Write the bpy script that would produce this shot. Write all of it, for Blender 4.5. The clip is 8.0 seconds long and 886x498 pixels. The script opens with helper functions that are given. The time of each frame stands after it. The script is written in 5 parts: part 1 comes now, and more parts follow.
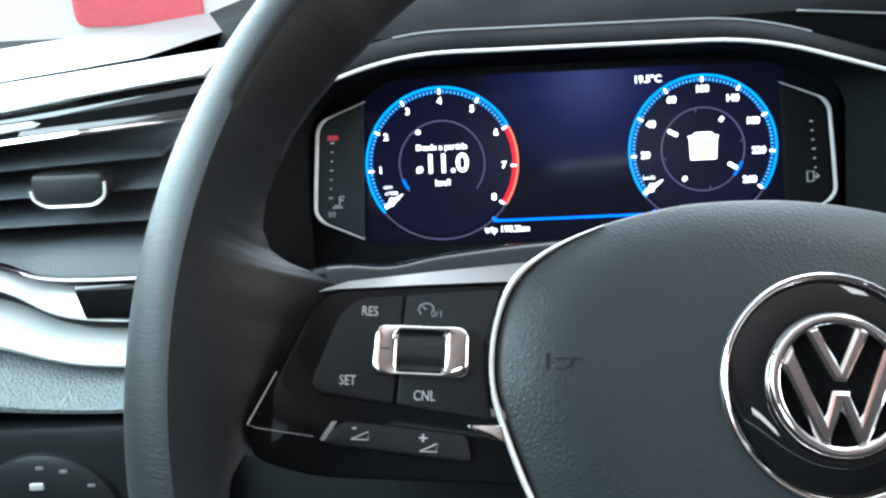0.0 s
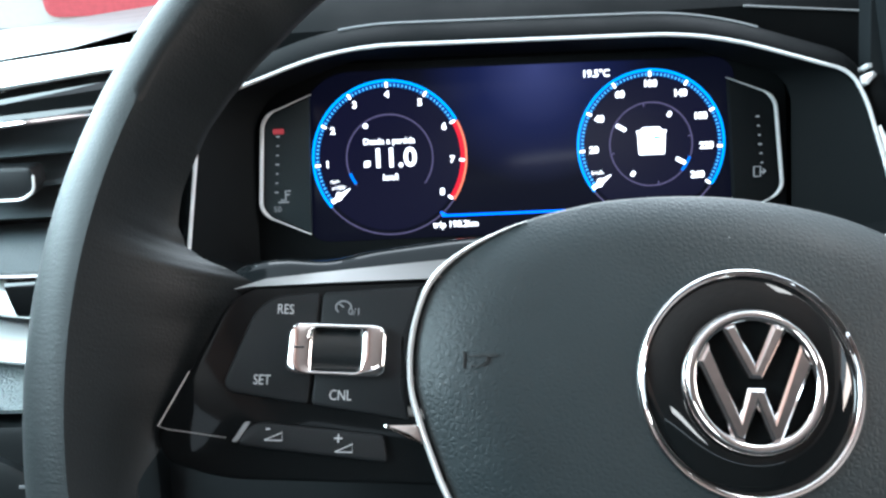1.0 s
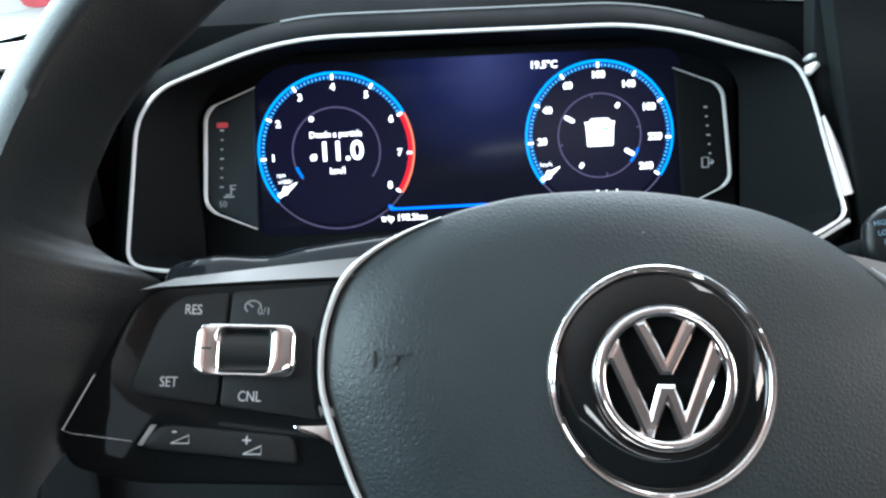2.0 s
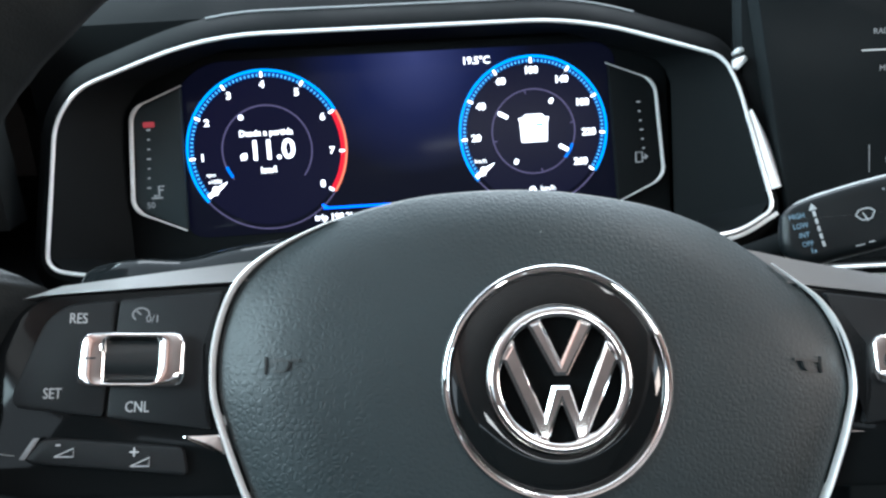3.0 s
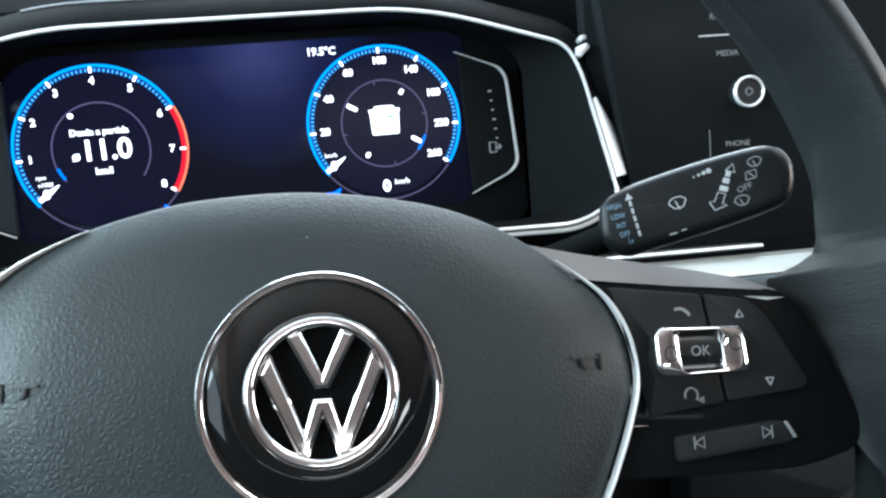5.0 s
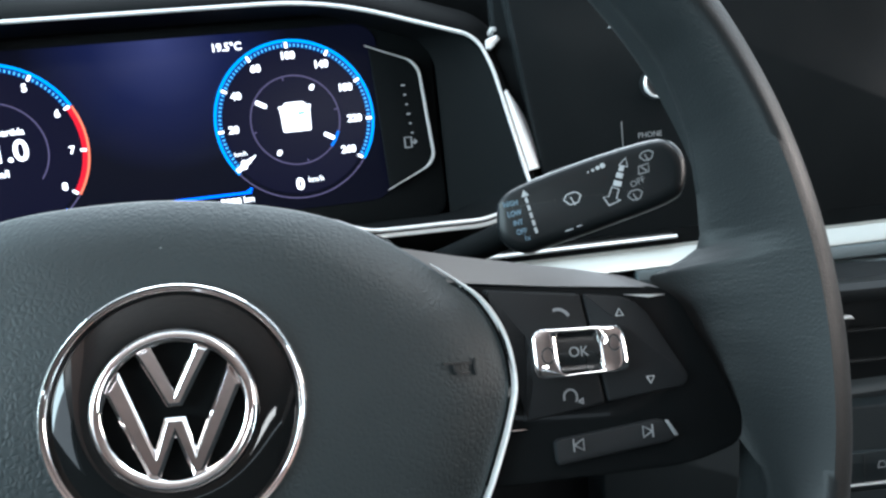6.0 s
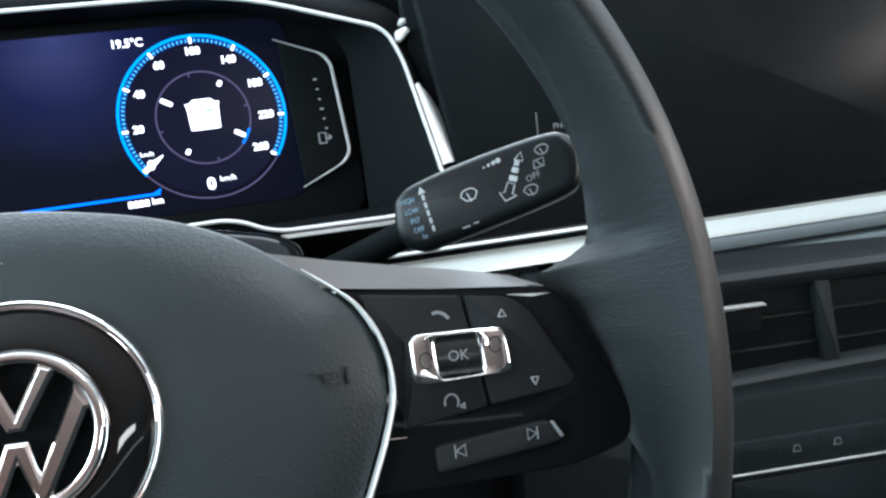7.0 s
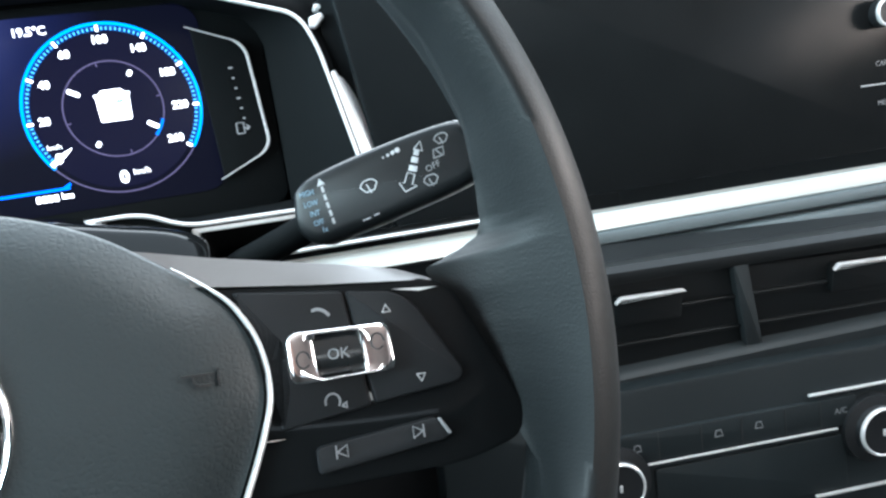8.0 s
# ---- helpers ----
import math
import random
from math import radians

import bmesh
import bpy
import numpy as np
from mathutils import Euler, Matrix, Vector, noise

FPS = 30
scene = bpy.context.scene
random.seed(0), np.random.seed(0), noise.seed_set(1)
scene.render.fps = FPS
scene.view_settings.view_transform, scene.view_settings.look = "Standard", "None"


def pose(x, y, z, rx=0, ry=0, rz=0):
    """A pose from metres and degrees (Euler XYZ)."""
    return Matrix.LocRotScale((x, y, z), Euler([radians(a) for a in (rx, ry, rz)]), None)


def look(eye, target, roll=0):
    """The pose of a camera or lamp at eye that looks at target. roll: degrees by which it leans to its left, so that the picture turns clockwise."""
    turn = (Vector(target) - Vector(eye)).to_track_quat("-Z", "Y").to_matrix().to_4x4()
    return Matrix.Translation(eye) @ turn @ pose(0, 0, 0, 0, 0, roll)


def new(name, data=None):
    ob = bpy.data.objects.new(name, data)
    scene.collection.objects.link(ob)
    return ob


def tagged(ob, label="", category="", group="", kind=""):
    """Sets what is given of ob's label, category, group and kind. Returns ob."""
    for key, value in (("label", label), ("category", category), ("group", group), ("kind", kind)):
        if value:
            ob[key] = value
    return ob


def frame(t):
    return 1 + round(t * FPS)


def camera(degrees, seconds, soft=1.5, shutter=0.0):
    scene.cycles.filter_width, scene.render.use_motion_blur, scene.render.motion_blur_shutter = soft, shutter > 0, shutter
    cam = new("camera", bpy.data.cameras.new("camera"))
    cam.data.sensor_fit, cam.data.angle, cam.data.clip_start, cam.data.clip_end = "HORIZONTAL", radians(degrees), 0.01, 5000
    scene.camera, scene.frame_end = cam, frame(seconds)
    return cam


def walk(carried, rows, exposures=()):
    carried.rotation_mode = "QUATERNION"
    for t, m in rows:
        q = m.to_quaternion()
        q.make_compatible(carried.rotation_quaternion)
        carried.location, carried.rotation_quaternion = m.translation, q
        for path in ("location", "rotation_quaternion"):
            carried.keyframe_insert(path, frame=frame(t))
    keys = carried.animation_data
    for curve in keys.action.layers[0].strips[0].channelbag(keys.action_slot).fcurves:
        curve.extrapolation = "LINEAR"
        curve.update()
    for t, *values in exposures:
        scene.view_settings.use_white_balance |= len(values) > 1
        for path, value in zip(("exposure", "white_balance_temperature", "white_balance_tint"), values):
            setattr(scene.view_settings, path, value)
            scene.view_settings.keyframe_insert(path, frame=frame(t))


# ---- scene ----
cam = camera(62.0, 8.0, soft=2.5)
PATH = [
    (0.0, (-0.0667, 0.0208, 0.8391), (-0.0890, 0.9758, 0.5433), -2.86),
    (0.5, (-0.0576, 0.0224, 0.8387), (-0.0656, 0.9765, 0.5393), -2.82),
    (1.0, (-0.0494, 0.0246, 0.8380), (-0.0427, 0.9769, 0.5328), -2.37),
    (1.5, (-0.0390, 0.0263, 0.8382), (-0.0246, 0.9760, 0.5253), -2.42),
    (3.0, (-0.0058, 0.0304, 0.8380), (0.0537, 0.9734, 0.5104), -2.75),
    (3.5, (0.0064, 0.0324, 0.8376), (0.0847, 0.9722, 0.5052), -2.96),
    (4.0, (0.0177, 0.0335, 0.8378), (0.1156, 0.9694, 0.4994), -3.09),
    (4.5, (0.0296, 0.0344, 0.8374), (0.1473, 0.9664, 0.4946), -3.06),
    (6.0, (0.0708, 0.0372, 0.8379), (0.2519, 0.9503, 0.4726), -3.60),
    (6.5, (0.0845, 0.0384, 0.8371), (0.2874, 0.9439, 0.4645), -3.83),
    (7.0, (0.0983, 0.0386, 0.8374), (0.3194, 0.9357, 0.4550), -4.27),
    (7.5, (0.1116, 0.0385, 0.8368), (0.3508, 0.9269, 0.4449), -4.53),
    (8.0, (0.1245, 0.0379, 0.8347), (0.3785, 0.9181, 0.4337), -4.41),
]
walk(cam, [(t, look(eye, target, roll)) for t, eye, target, roll in PATH], [(0.0, 0.72, 5850, 5), (3.0, 0.64, 5850, 5), (6.6, 0.60, 5850, 5), (7.5, 0.90, 5850, 5), (8.0, 1.14, 5850, 5)])

# ---- light: a bright showroom seen through the car's windows ----
world = bpy.data.worlds.new("showroom_light")
scene.world = world
world.use_nodes = True
world.node_tree.nodes["Background"].inputs[0].default_value = (0.86, 0.94, 1.0, 1)
world.node_tree.nodes["Background"].inputs[1].default_value = 2.2


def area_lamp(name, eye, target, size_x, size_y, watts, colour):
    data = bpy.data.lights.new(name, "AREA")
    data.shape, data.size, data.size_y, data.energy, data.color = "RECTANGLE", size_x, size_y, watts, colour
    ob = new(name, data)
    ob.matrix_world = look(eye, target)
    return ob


area_lamp("driver_window_daylight", (-0.485, 0.29, 0.97), (0.05, 0.20, 0.72), 0.90, 0.26, 10.5, (0.80, 0.98, 1.0))
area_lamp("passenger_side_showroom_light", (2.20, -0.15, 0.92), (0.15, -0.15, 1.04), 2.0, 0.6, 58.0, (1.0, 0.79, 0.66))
area_lamp("front_reading_lamp", (0.42, 0.19, 1.205), (0.30, 0.10, 0.70), 0.24, 0.11, 0.9, (1.0, 0.95, 0.90))
# unseen lamp added under the rear roof for white highlights on the emblem
area_lamp("rear_highlight_lamp", (0.28, -1.05, 1.205), (0.28, -1.00, 0.70), 0.50, 0.12, 2.6, (1.0, 0.97, 0.93))
area_lamp("front_showroom_light", (0.30, 1.90, 2.10), (0.15, 0.10, 0.85), 2.2, 0.9, 42.0, (0.95, 0.98, 1.0))


# ---- building tools ----
def basis(o, x, y):
    """A frame at o with the axes x, y (made square to x) and x cross y."""
    x = Vector(x).normalized()
    z = x.cross(Vector(y)).normalized()
    y = z.cross(x)
    m = Matrix((x, y, z)).transposed().to_4x4()
    m.translation = o
    return m


def thing(name, m, label, category, group="", kind=""):
    ob = new(name)
    ob.empty_display_size = 0.02
    ob.matrix_world = m
    return tagged(ob, label, category, group, kind)


def part(name, bm, material, parent, label="", sharp=38):
    me = bpy.data.meshes.new(name)
    bmesh.ops.recalc_face_normals(bm, faces=bm.faces)
    bm.to_mesh(me)
    bm.free()
    me.materials.append(material)
    for p in me.polygons:
        p.use_smooth = len(p.vertices) < 5
    me.set_sharp_from_angle(angle=radians(sharp))
    ob = new(name, me)
    ob.parent = parent
    return tagged(ob, label)


def curve(points, n=6, closed=False):
    """A smooth line through 2D or 3D points."""
    P = [Vector((*p, 0)[:3]) if len(p) == 2 else Vector(p) for p in points]
    two, out, m = len(points[0]) == 2, [], len(P)
    for i in range(m if closed else m - 1):
        a, b, c, d = (P[(i + k) % m] if closed else P[min(max(i + k, 0), m - 1)] for k in (-1, 0, 1, 2))
        for j in range(n):
            t = j / n
            out.append(0.5 * ((2 * b) + (c - a) * t + (2 * a - 5 * b + 4 * c - d) * t * t + (3 * b - a - 3 * c + d) * t ** 3))
    if not closed:
        out.append(P[-1])
    return [v.xy.copy() for v in out] if two else out


def rounded(points, r, n=4, closed=True):
    """A polygon with its corners rounded; r: one radius or one for each corner."""
    P, out, m = [Vector(p) for p in points], [], len(points)
    rr = [r] * m if isinstance(r, (int, float)) else r
    for i, p in enumerate(P):
        if not closed and i in (0, m - 1):
            out.append(p)
            continue
        a, b = P[i - 1] - p, P[(i + 1) % m] - p
        q = min(rr[i], 0.48 * a.length, 0.48 * b.length)
        if q < 1e-6:
            out.append(p)
            continue
        s, e = p + a.normalized() * q, p + b.normalized() * q
        for k in range(n + 1):
            t = k / n
            out.append((1 - t) ** 2 * s + 2 * t * (1 - t) * p + t * t * e)
    return out


def mirrored(points):
    return [Vector((-p[0], *p[1:])) for p in points][::-1]


def inset(points, d):
    """A closed 2D outline moved inwards by d."""
    P = [Vector(p) for p in points]
    area = sum(a.x * b.y - a.y * b.x for a, b in zip(P, P[1:] + P[:1]))
    side, out = (1 if area > 0 else -1), []
    for i, p in enumerate(P):
        a, b = (p - P[i - 1]), (P[(i + 1) % len(P)] - p)
        if a.length < 1e-9 or b.length < 1e-9:
            out.append(p.copy())
            continue
        na, nb = Vector((-a.y, a.x)).normalized(), Vector((-b.y, b.x)).normalized()
        nn = na + nb
        if nn.length < 1e-6:
            nn = na
        nn.normalize()
        out.append(p + side * nn * d / max(0.5, nn.dot(na)))
    return out


def loft(rings, closed=True, cap_first=False, cap_last=False):
    """Skin over rings of 3D points, all of one length."""
    bm = bmesh.new()
    rows = [[bm.verts.new(p) for p in ring] for ring in rings]
    n = len(rows[0])
    for a, b in zip(rows, rows[1:]):
        for i in range(n if closed else n - 1):
            j = (i + 1) % n
            bm.faces.new((a[i], a[j], b[j], b[i]))
    if cap_first:
        bm.faces.new(rows[0][::-1])
    if cap_last:
        bm.faces.new(rows[-1])
    return bm


def plate(outline, z0, z1, bevel=0.0004, lift=None):
    """A slab with a rounded front edge. lift: adds a height for each (x, y)."""
    h = lift or (lambda x, y: 0.0)
    rings = [(outline, z0), (outline, z1 - bevel), (inset(outline, 0.3 * bevel), z1 - 0.3 * bevel), (inset(outline, bevel), z1)]
    return loft([[(p[0], p[1], z + h(p[0], p[1])) for p in o] for o, z in rings], cap_first=True, cap_last=True)


def knots(table, u):
    """A smooth value from (place, value) pairs."""
    if u <= table[0][0]:
        return table[0][1]
    for (a, p), (b, q) in zip(table, table[1:]):
        if u <= b:
            s = (u - a) / (b - a)
            return p + (q - p) * (0.5 * s + 0.5 * s * s * (3 - 2 * s))
    return table[-1][1]


def bezier(a, b, c, d, n):
    """Points of a cubic curve between 2D ends a and d."""
    out = []
    for k in range(n + 1):
        t = k / n
        f = ((1 - t) ** 3, 3 * t * (1 - t) ** 2, 3 * t * t * (1 - t), t ** 3)
        out.append(tuple(sum(w * p[i] for w, p in zip(f, (a, b, c, d))) for i in (0, 1)))
    return out


def merge(*parts):
    """Several bmeshes as one."""
    out = bmesh.new()
    for b in parts:
        me = bpy.data.meshes.new("join")
        b.to_mesh(me)
        b.free()
        out.from_mesh(me)
        bpy.data.meshes.remove(me)
    return out


def moved(bm, m):
    bmesh.ops.transform(bm, matrix=m, verts=bm.verts)
    return bm


def sweep(path, section, up=(0, 0, 1), closed=False, scale=None):
    """A 2D section (side, up) carried along a 3D path."""
    P, up, rings = [Vector(p) for p in path], Vector(up), []
    for i, p in enumerate(P):
        if closed:
            t = P[(i + 1) % len(P)] - P[i - 1]
        else:
            t = P[min(i + 1, len(P) - 1)] - P[max(i - 1, 0)]
        t.normalize()
        side = t.cross(up).normalized()
        u = side.cross(t)
        k = scale(i / (len(P) - 1)) if scale else 1.0
        rings.append([p + k * (side * a + u * b) for a, b in section])
    if closed:
        rings.append(rings[0])
        bm = loft(rings)
        bmesh.ops.remove_doubles(bm, verts=bm.verts, dist=1e-7)
        return bm
    return loft(rings, cap_first=True, cap_last=True)


def oval(a, b, n=12):
    return [(a * math.cos(2 * math.pi * k / n), b * math.sin(2 * math.pi * k / n)) for k in range(n)]


def box2(w, h, r=0.0, n=2):
    pts = [(-w / 2, -h / 2), (w / 2, -h / 2), (w / 2, h / 2), (-w / 2, h / 2)]
    return [tuple(p) for p in rounded(pts, r, n)] if r else pts


def at(points, cx, cy):
    return [Vector((p[0] + cx, p[1] + cy)) for p in points]


def revolve(profile, cx=0, cy=0, n=48):
    """A body of (radius, z) pairs turned round the z axis."""
    rings = [[(cx + r * math.cos(2 * math.pi * k / n), cy + r * math.sin(2 * math.pi * k / n), z) for k in range(n)] for r, z in profile]
    return loft(rings, cap_first=True, cap_last=True)


def arc(cx, cy, r0, r1, a0, a1, z=0.0, thick=0.0002, n=40):
    """A flat curved band; degrees, counter-clockwise from +x."""
    A = [radians(a0 + (a1 - a0) * k / n) for k in range(n + 1)]
    sec = [(r0, z), (r1, z), (r1, z + thick), (r0, z + thick)]
    return loft([[(cx + r * math.cos(a), cy + r * math.sin(a), h) for r, h in sec] for a in A], cap_first=True, cap_last=True)


def strokes(lines, width, z, thick=0.0002):
    """Thin flat lines along 2D paths."""
    out = []
    for line in lines:
        sec = [(-width / 2, 0), (width / 2, 0), (width / 2, thick), (-width / 2, thick)]
        out.append(sweep([(p[0], p[1], z) for p in line], sec))
    return merge(*out)


def letters(name, text, size, x, y, z, material, parent, turn=0.0, bold=0.0, align="CENTER", thick=0.00008, squeeze=1.0):
    """Words in the built-in font as a flat mesh."""
    data = bpy.data.curves.new(name, "FONT")
    data.body, data.size, data.align_x, data.align_y = text, size, align, "CENTER"
    data.extrude, data.offset, data.resolution_u = thick, bold, 3
    tmp = bpy.data.objects.new("tmp", data)
    scene.collection.objects.link(tmp)
    bpy.context.view_layer.update()
    me = bpy.data.meshes.new_from_object(tmp.evaluated_get(bpy.context.evaluated_depsgraph_get()))
    bpy.data.objects.remove(tmp)
    bpy.data.curves.remove(data)
    me.transform(pose(x, y, z + thick, 0, 0, turn) @ Matrix.Diagonal((squeeze, 1, 1, 1)))
    me.materials.clear()
    me.materials.append(material)
    ob = new(name, me)
    ob.parent = parent
    return tagged(ob, kind="stuff" if len(text) > 1 else "")


# ---- materials ----
def surface(name, colour, rough, metal=0.0, grain=0.0, grain_size=0.001, cells=0.0, cell_size=0.002, coat=0.0, vary=0.15, specular=0.5, wear=0.12):
    """Paint, plastic, leather or metal: colour and gloss vary at two scales; grain and cells give relief (metres)."""
    m = bpy.data.materials.new(name)
    m.use_nodes = True
    N, L = m.node_tree.nodes, m.node_tree.links
    b = N["Principled BSDF"]
    b.inputs["Metallic"].default_value = metal
    b.inputs["Coat Weight"].default_value = coat
    b.inputs["Coat Roughness"].default_value = 0.04
    b.inputs["Specular IOR Level"].default_value = specular
    where = N.new("ShaderNodeTexCoord")
    big, fine = N.new("ShaderNodeTexNoise"), N.new("ShaderNodeTexNoise")
    big.inputs["Scale"].default_value, big.inputs["Detail"].default_value = 22.0, 3.0
    fine.inputs["Scale"].default_value, fine.inputs["Detail"].default_value = 1.0 / max(grain_size, 0.0004), 4.0
    for t in (big, fine):
        L.new(where.outputs["Object"], t.inputs["Vector"])
    blend = N.new("ShaderNodeMix")
    blend.data_type = "FLOAT"
    blend.inputs[0].default_value = 0.4
    L.new(big.outputs["Fac"], blend.inputs[2])
    L.new(fine.outputs["Fac"], blend.inputs[3])
    ramp = N.new("ShaderNodeMapRange")
    ramp.inputs["From Min"].default_value, ramp.inputs["From Max"].default_value = 0.3, 0.7
    ramp.inputs["To Min"].default_value, ramp.inputs["To Max"].default_value = 1 - vary, 1 + vary
    L.new(blend.outputs[0], ramp.inputs["Value"])
    tint = N.new("ShaderNodeVectorMath")
    tint.operation = "SCALE"
    tint.inputs[0].default_value = colour
    L.new(ramp.outputs["Result"], tint.inputs["Scale"])
    L.new(tint.outputs["Vector"], b.inputs["Base Color"])
    gloss = N.new("ShaderNodeMapRange")
    gloss.inputs["From Min"].default_value, gloss.inputs["From Max"].default_value = 0.3, 0.7
    gloss.inputs["To Min"].default_value, gloss.inputs["To Max"].default_value = rough * (1 - wear), min(1.0, rough * (1 + wear))
    L.new(big.outputs["Fac"], gloss.inputs["Value"])
    L.new(gloss.outputs["Result"], b.inputs["Roughness"])
    last = None
    if cells:
        v = N.new("ShaderNodeTexVoronoi")
        v.feature = "DISTANCE_TO_EDGE"
        v.inputs["Scale"].default_value = 1.0 / cell_size
        wob = N.new("ShaderNodeTexNoise")
        wob.inputs["Scale"].default_value = 0.35 / cell_size
        L.new(where.outputs["Object"], wob.inputs["Vector"])
        mixv = N.new("ShaderNodeMix")
        mixv.data_type = "VECTOR"
        mixv.inputs[0].default_value = 0.35 * cell_size
        L.new(where.outputs["Object"], mixv.inputs[4])
        L.new(wob.outputs["Color"], mixv.inputs[5])
        L.new(mixv.outputs[1], v.inputs["Vector"])
        soft = N.new("ShaderNodeMapRange")
        soft.interpolation_type = "SMOOTHSTEP"
        soft.inputs["From Max"].default_value = 0.35
        L.new(v.outputs["Distance"], soft.inputs["Value"])
        last = N.new("ShaderNodeBump")
        last.inputs["Strength"].default_value = 1.0
        last.inputs["Distance"].default_value = cells
        L.new(soft.outputs["Result"], last.inputs["Height"])
    if grain:
        g = N.new("ShaderNodeBump")
        g.inputs["Strength"].default_value = 1.0
        g.inputs["Distance"].default_value = grain
        L.new(fine.outputs["Fac"], g.inputs["Height"])
        if last:
            L.new(last.outputs["Normal"], g.inputs["Normal"])
        last = g
    if last:
        L.new(last.outputs["Normal"], b.inputs["Normal"])
    return m


def add_wrinkles(m, depth):
    """Fine creases across the rim, as on tightly drawn leather."""
    N, L = m.node_tree.nodes, m.node_tree.links
    where, squash, noise, bump = N.new("ShaderNodeTexCoord"), N.new("ShaderNodeMapping"), N.new("ShaderNodeTexNoise"), N.new("ShaderNodeBump")
    squash.inputs["Scale"].default_value = (90.0, 620.0, 120.0)
    noise.inputs["Scale"].default_value, noise.inputs["Detail"].default_value, noise.inputs["Distortion"].default_value = 1.0, 3.0, 0.6
    bump.inputs["Strength"].default_value, bump.inputs["Distance"].default_value = 1.0, depth
    L.new(where.outputs["Object"], squash.inputs["Vector"])
    L.new(squash.outputs["Vector"], noise.inputs["Vector"])
    L.new(noise.outputs["Fac"], bump.inputs["Height"])
    b = N["Principled BSDF"]
    L.new(b.inputs["Normal"].links[0].from_socket, bump.inputs["Normal"])
    L.new(bump.outputs["Normal"], b.inputs["Normal"])


def glowing(name, colour, strength):
    """A lit part of a display."""
    m = bpy.data.materials.new(name)
    m.use_nodes = True
    b = m.node_tree.nodes["Principled BSDF"]
    b.inputs["Base Color"].default_value = (0.005, 0.005, 0.006, 1)
    b.inputs["Roughness"].default_value = 0.2
    b.inputs["Specular IOR Level"].default_value = 0.06
    b.inputs["Emission Color"].default_value = (*colour, 1)
    b.inputs["Emission Strength"].default_value = strength
    return m


def display_back():
    """The dark blue picture of the display, with a reflected haze painted into its emission at the top of its middle.
    """
    m = glowing("display_with_reflection", (0.01, 0.01, 0.05), 1.0)
    N, L = m.node_tree.nodes, m.node_tree.links
    b = N["Principled BSDF"]
    b.inputs["Roughness"].default_value = 0.14
    b.inputs["Specular IOR Level"].default_value = 0.06
    where, off = N.new("ShaderNodeTexCoord"), N.new("ShaderNodeVectorMath")
    off.operation = "MULTIPLY_ADD"
    off.inputs[1].default_value, off.inputs[2].default_value = (15.0, 15.0, 0.0), (-0.15, -0.10, 0.0)
    L.new(where.outputs["Object"], off.inputs[0])
    ball = N.new("ShaderNodeTexGradient")
    ball.gradient_type = "SPHERICAL"
    L.new(off.outputs["Vector"], ball.inputs["Vector"])
    ramp = N.new("ShaderNodeValToRGB")
    ramp.color_ramp.elements[0].color = (0.0015, 0.0018, 0.0062, 1)
    ramp.color_ramp.elements[1].color = (0.030, 0.036, 0.112, 1)
    mid = ramp.color_ramp.elements.new(0.5)
    mid.color = (0.0056, 0.0085, 0.042, 1)
    L.new(ball.outputs["Fac"], ramp.inputs["Fac"])
    L.new(ramp.outputs["Color"], b.inputs["Emission Color"])
    return m


LEATHER = surface("black_leather", (0.0082, 0.0102, 0.0110), 0.52, specular=0.20, cells=0.00003, cell_size=0.0012, grain=0.00003, grain_size=0.0009)
add_wrinkles(LEATHER, 0.00009)
LEATHER.node_tree.nodes["Principled BSDF"].inputs["Sheen Weight"].default_value = 0.04
LEATHER.node_tree.nodes["Principled BSDF"].inputs["Sheen Roughness"].default_value = 0.35
PAD = surface("grained_airbag_cover", (0.0108, 0.0186, 0.0212), 0.48, specular=0.50, cells=0.00006, cell_size=0.0017, grain=0.00002, grain_size=0.0006)
DASH = surface("soft_dash_plastic", (0.012, 0.0138, 0.015), 0.68, specular=0.2, grain=0.00003, grain_size=0.0009)
PANEL = surface("dark_satin_plastic", (0.011, 0.0125, 0.014), 0.48, specular=0.35, grain=0.00001, grain_size=0.0006)
GREY = surface("grey_grained_plastic", (0.045, 0.055, 0.060), 0.55, cells=0.00008, cell_size=0.0016, grain=0.00003, grain_size=0.0007)
PIANO = surface("gloss_black_lacquer", (0.0060, 0.0070, 0.0075), 0.03, specular=0.42, vary=0.03, wear=0.1)
BUTTON = surface("matt_black_button", (0.013, 0.0145, 0.016), 0.50, specular=0.16, grain=0.000008, grain_size=0.0005)
ROLLER = surface("satin_black_roller", (0.0095, 0.0115, 0.0125), 0.28, specular=0.45, vary=0.05)
CHROME = surface("polished_chrome", (0.80, 0.78, 0.775), 0.035, metal=1.0, vary=0.03, wear=0.5)
SATIN = surface("satin_silver_trim", (0.72, 0.74, 0.74), 0.32, metal=0.45, vary=0.05)
DECOR = surface("satin_silver_strip", (0.385, 0.405, 0.385), 0.34, metal=0.35, vary=0.05)
STRIP = surface("grey_gloss_spoke_trim", (0.098, 0.092, 0.090), 0.42, metal=0.08, vary=0.05)
GLASSY = surface("black_screen_glass", (0.0098, 0.0112, 0.0120), 0.22, specular=0.03, wear=0.2)
SPOKEGLOSS = surface("gloss_black_spoke_lacquer", (0.0062, 0.0072, 0.0078), 0.05, specular=0.10, vary=0.03, wear=0.1)
STALKM = surface("dark_stalk_plastic", (0.0055, 0.0068, 0.0076), 0.34, specular=0.22, grain=0.00001, grain_size=0.0005)
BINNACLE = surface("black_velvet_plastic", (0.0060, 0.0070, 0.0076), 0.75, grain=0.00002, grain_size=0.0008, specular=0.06)
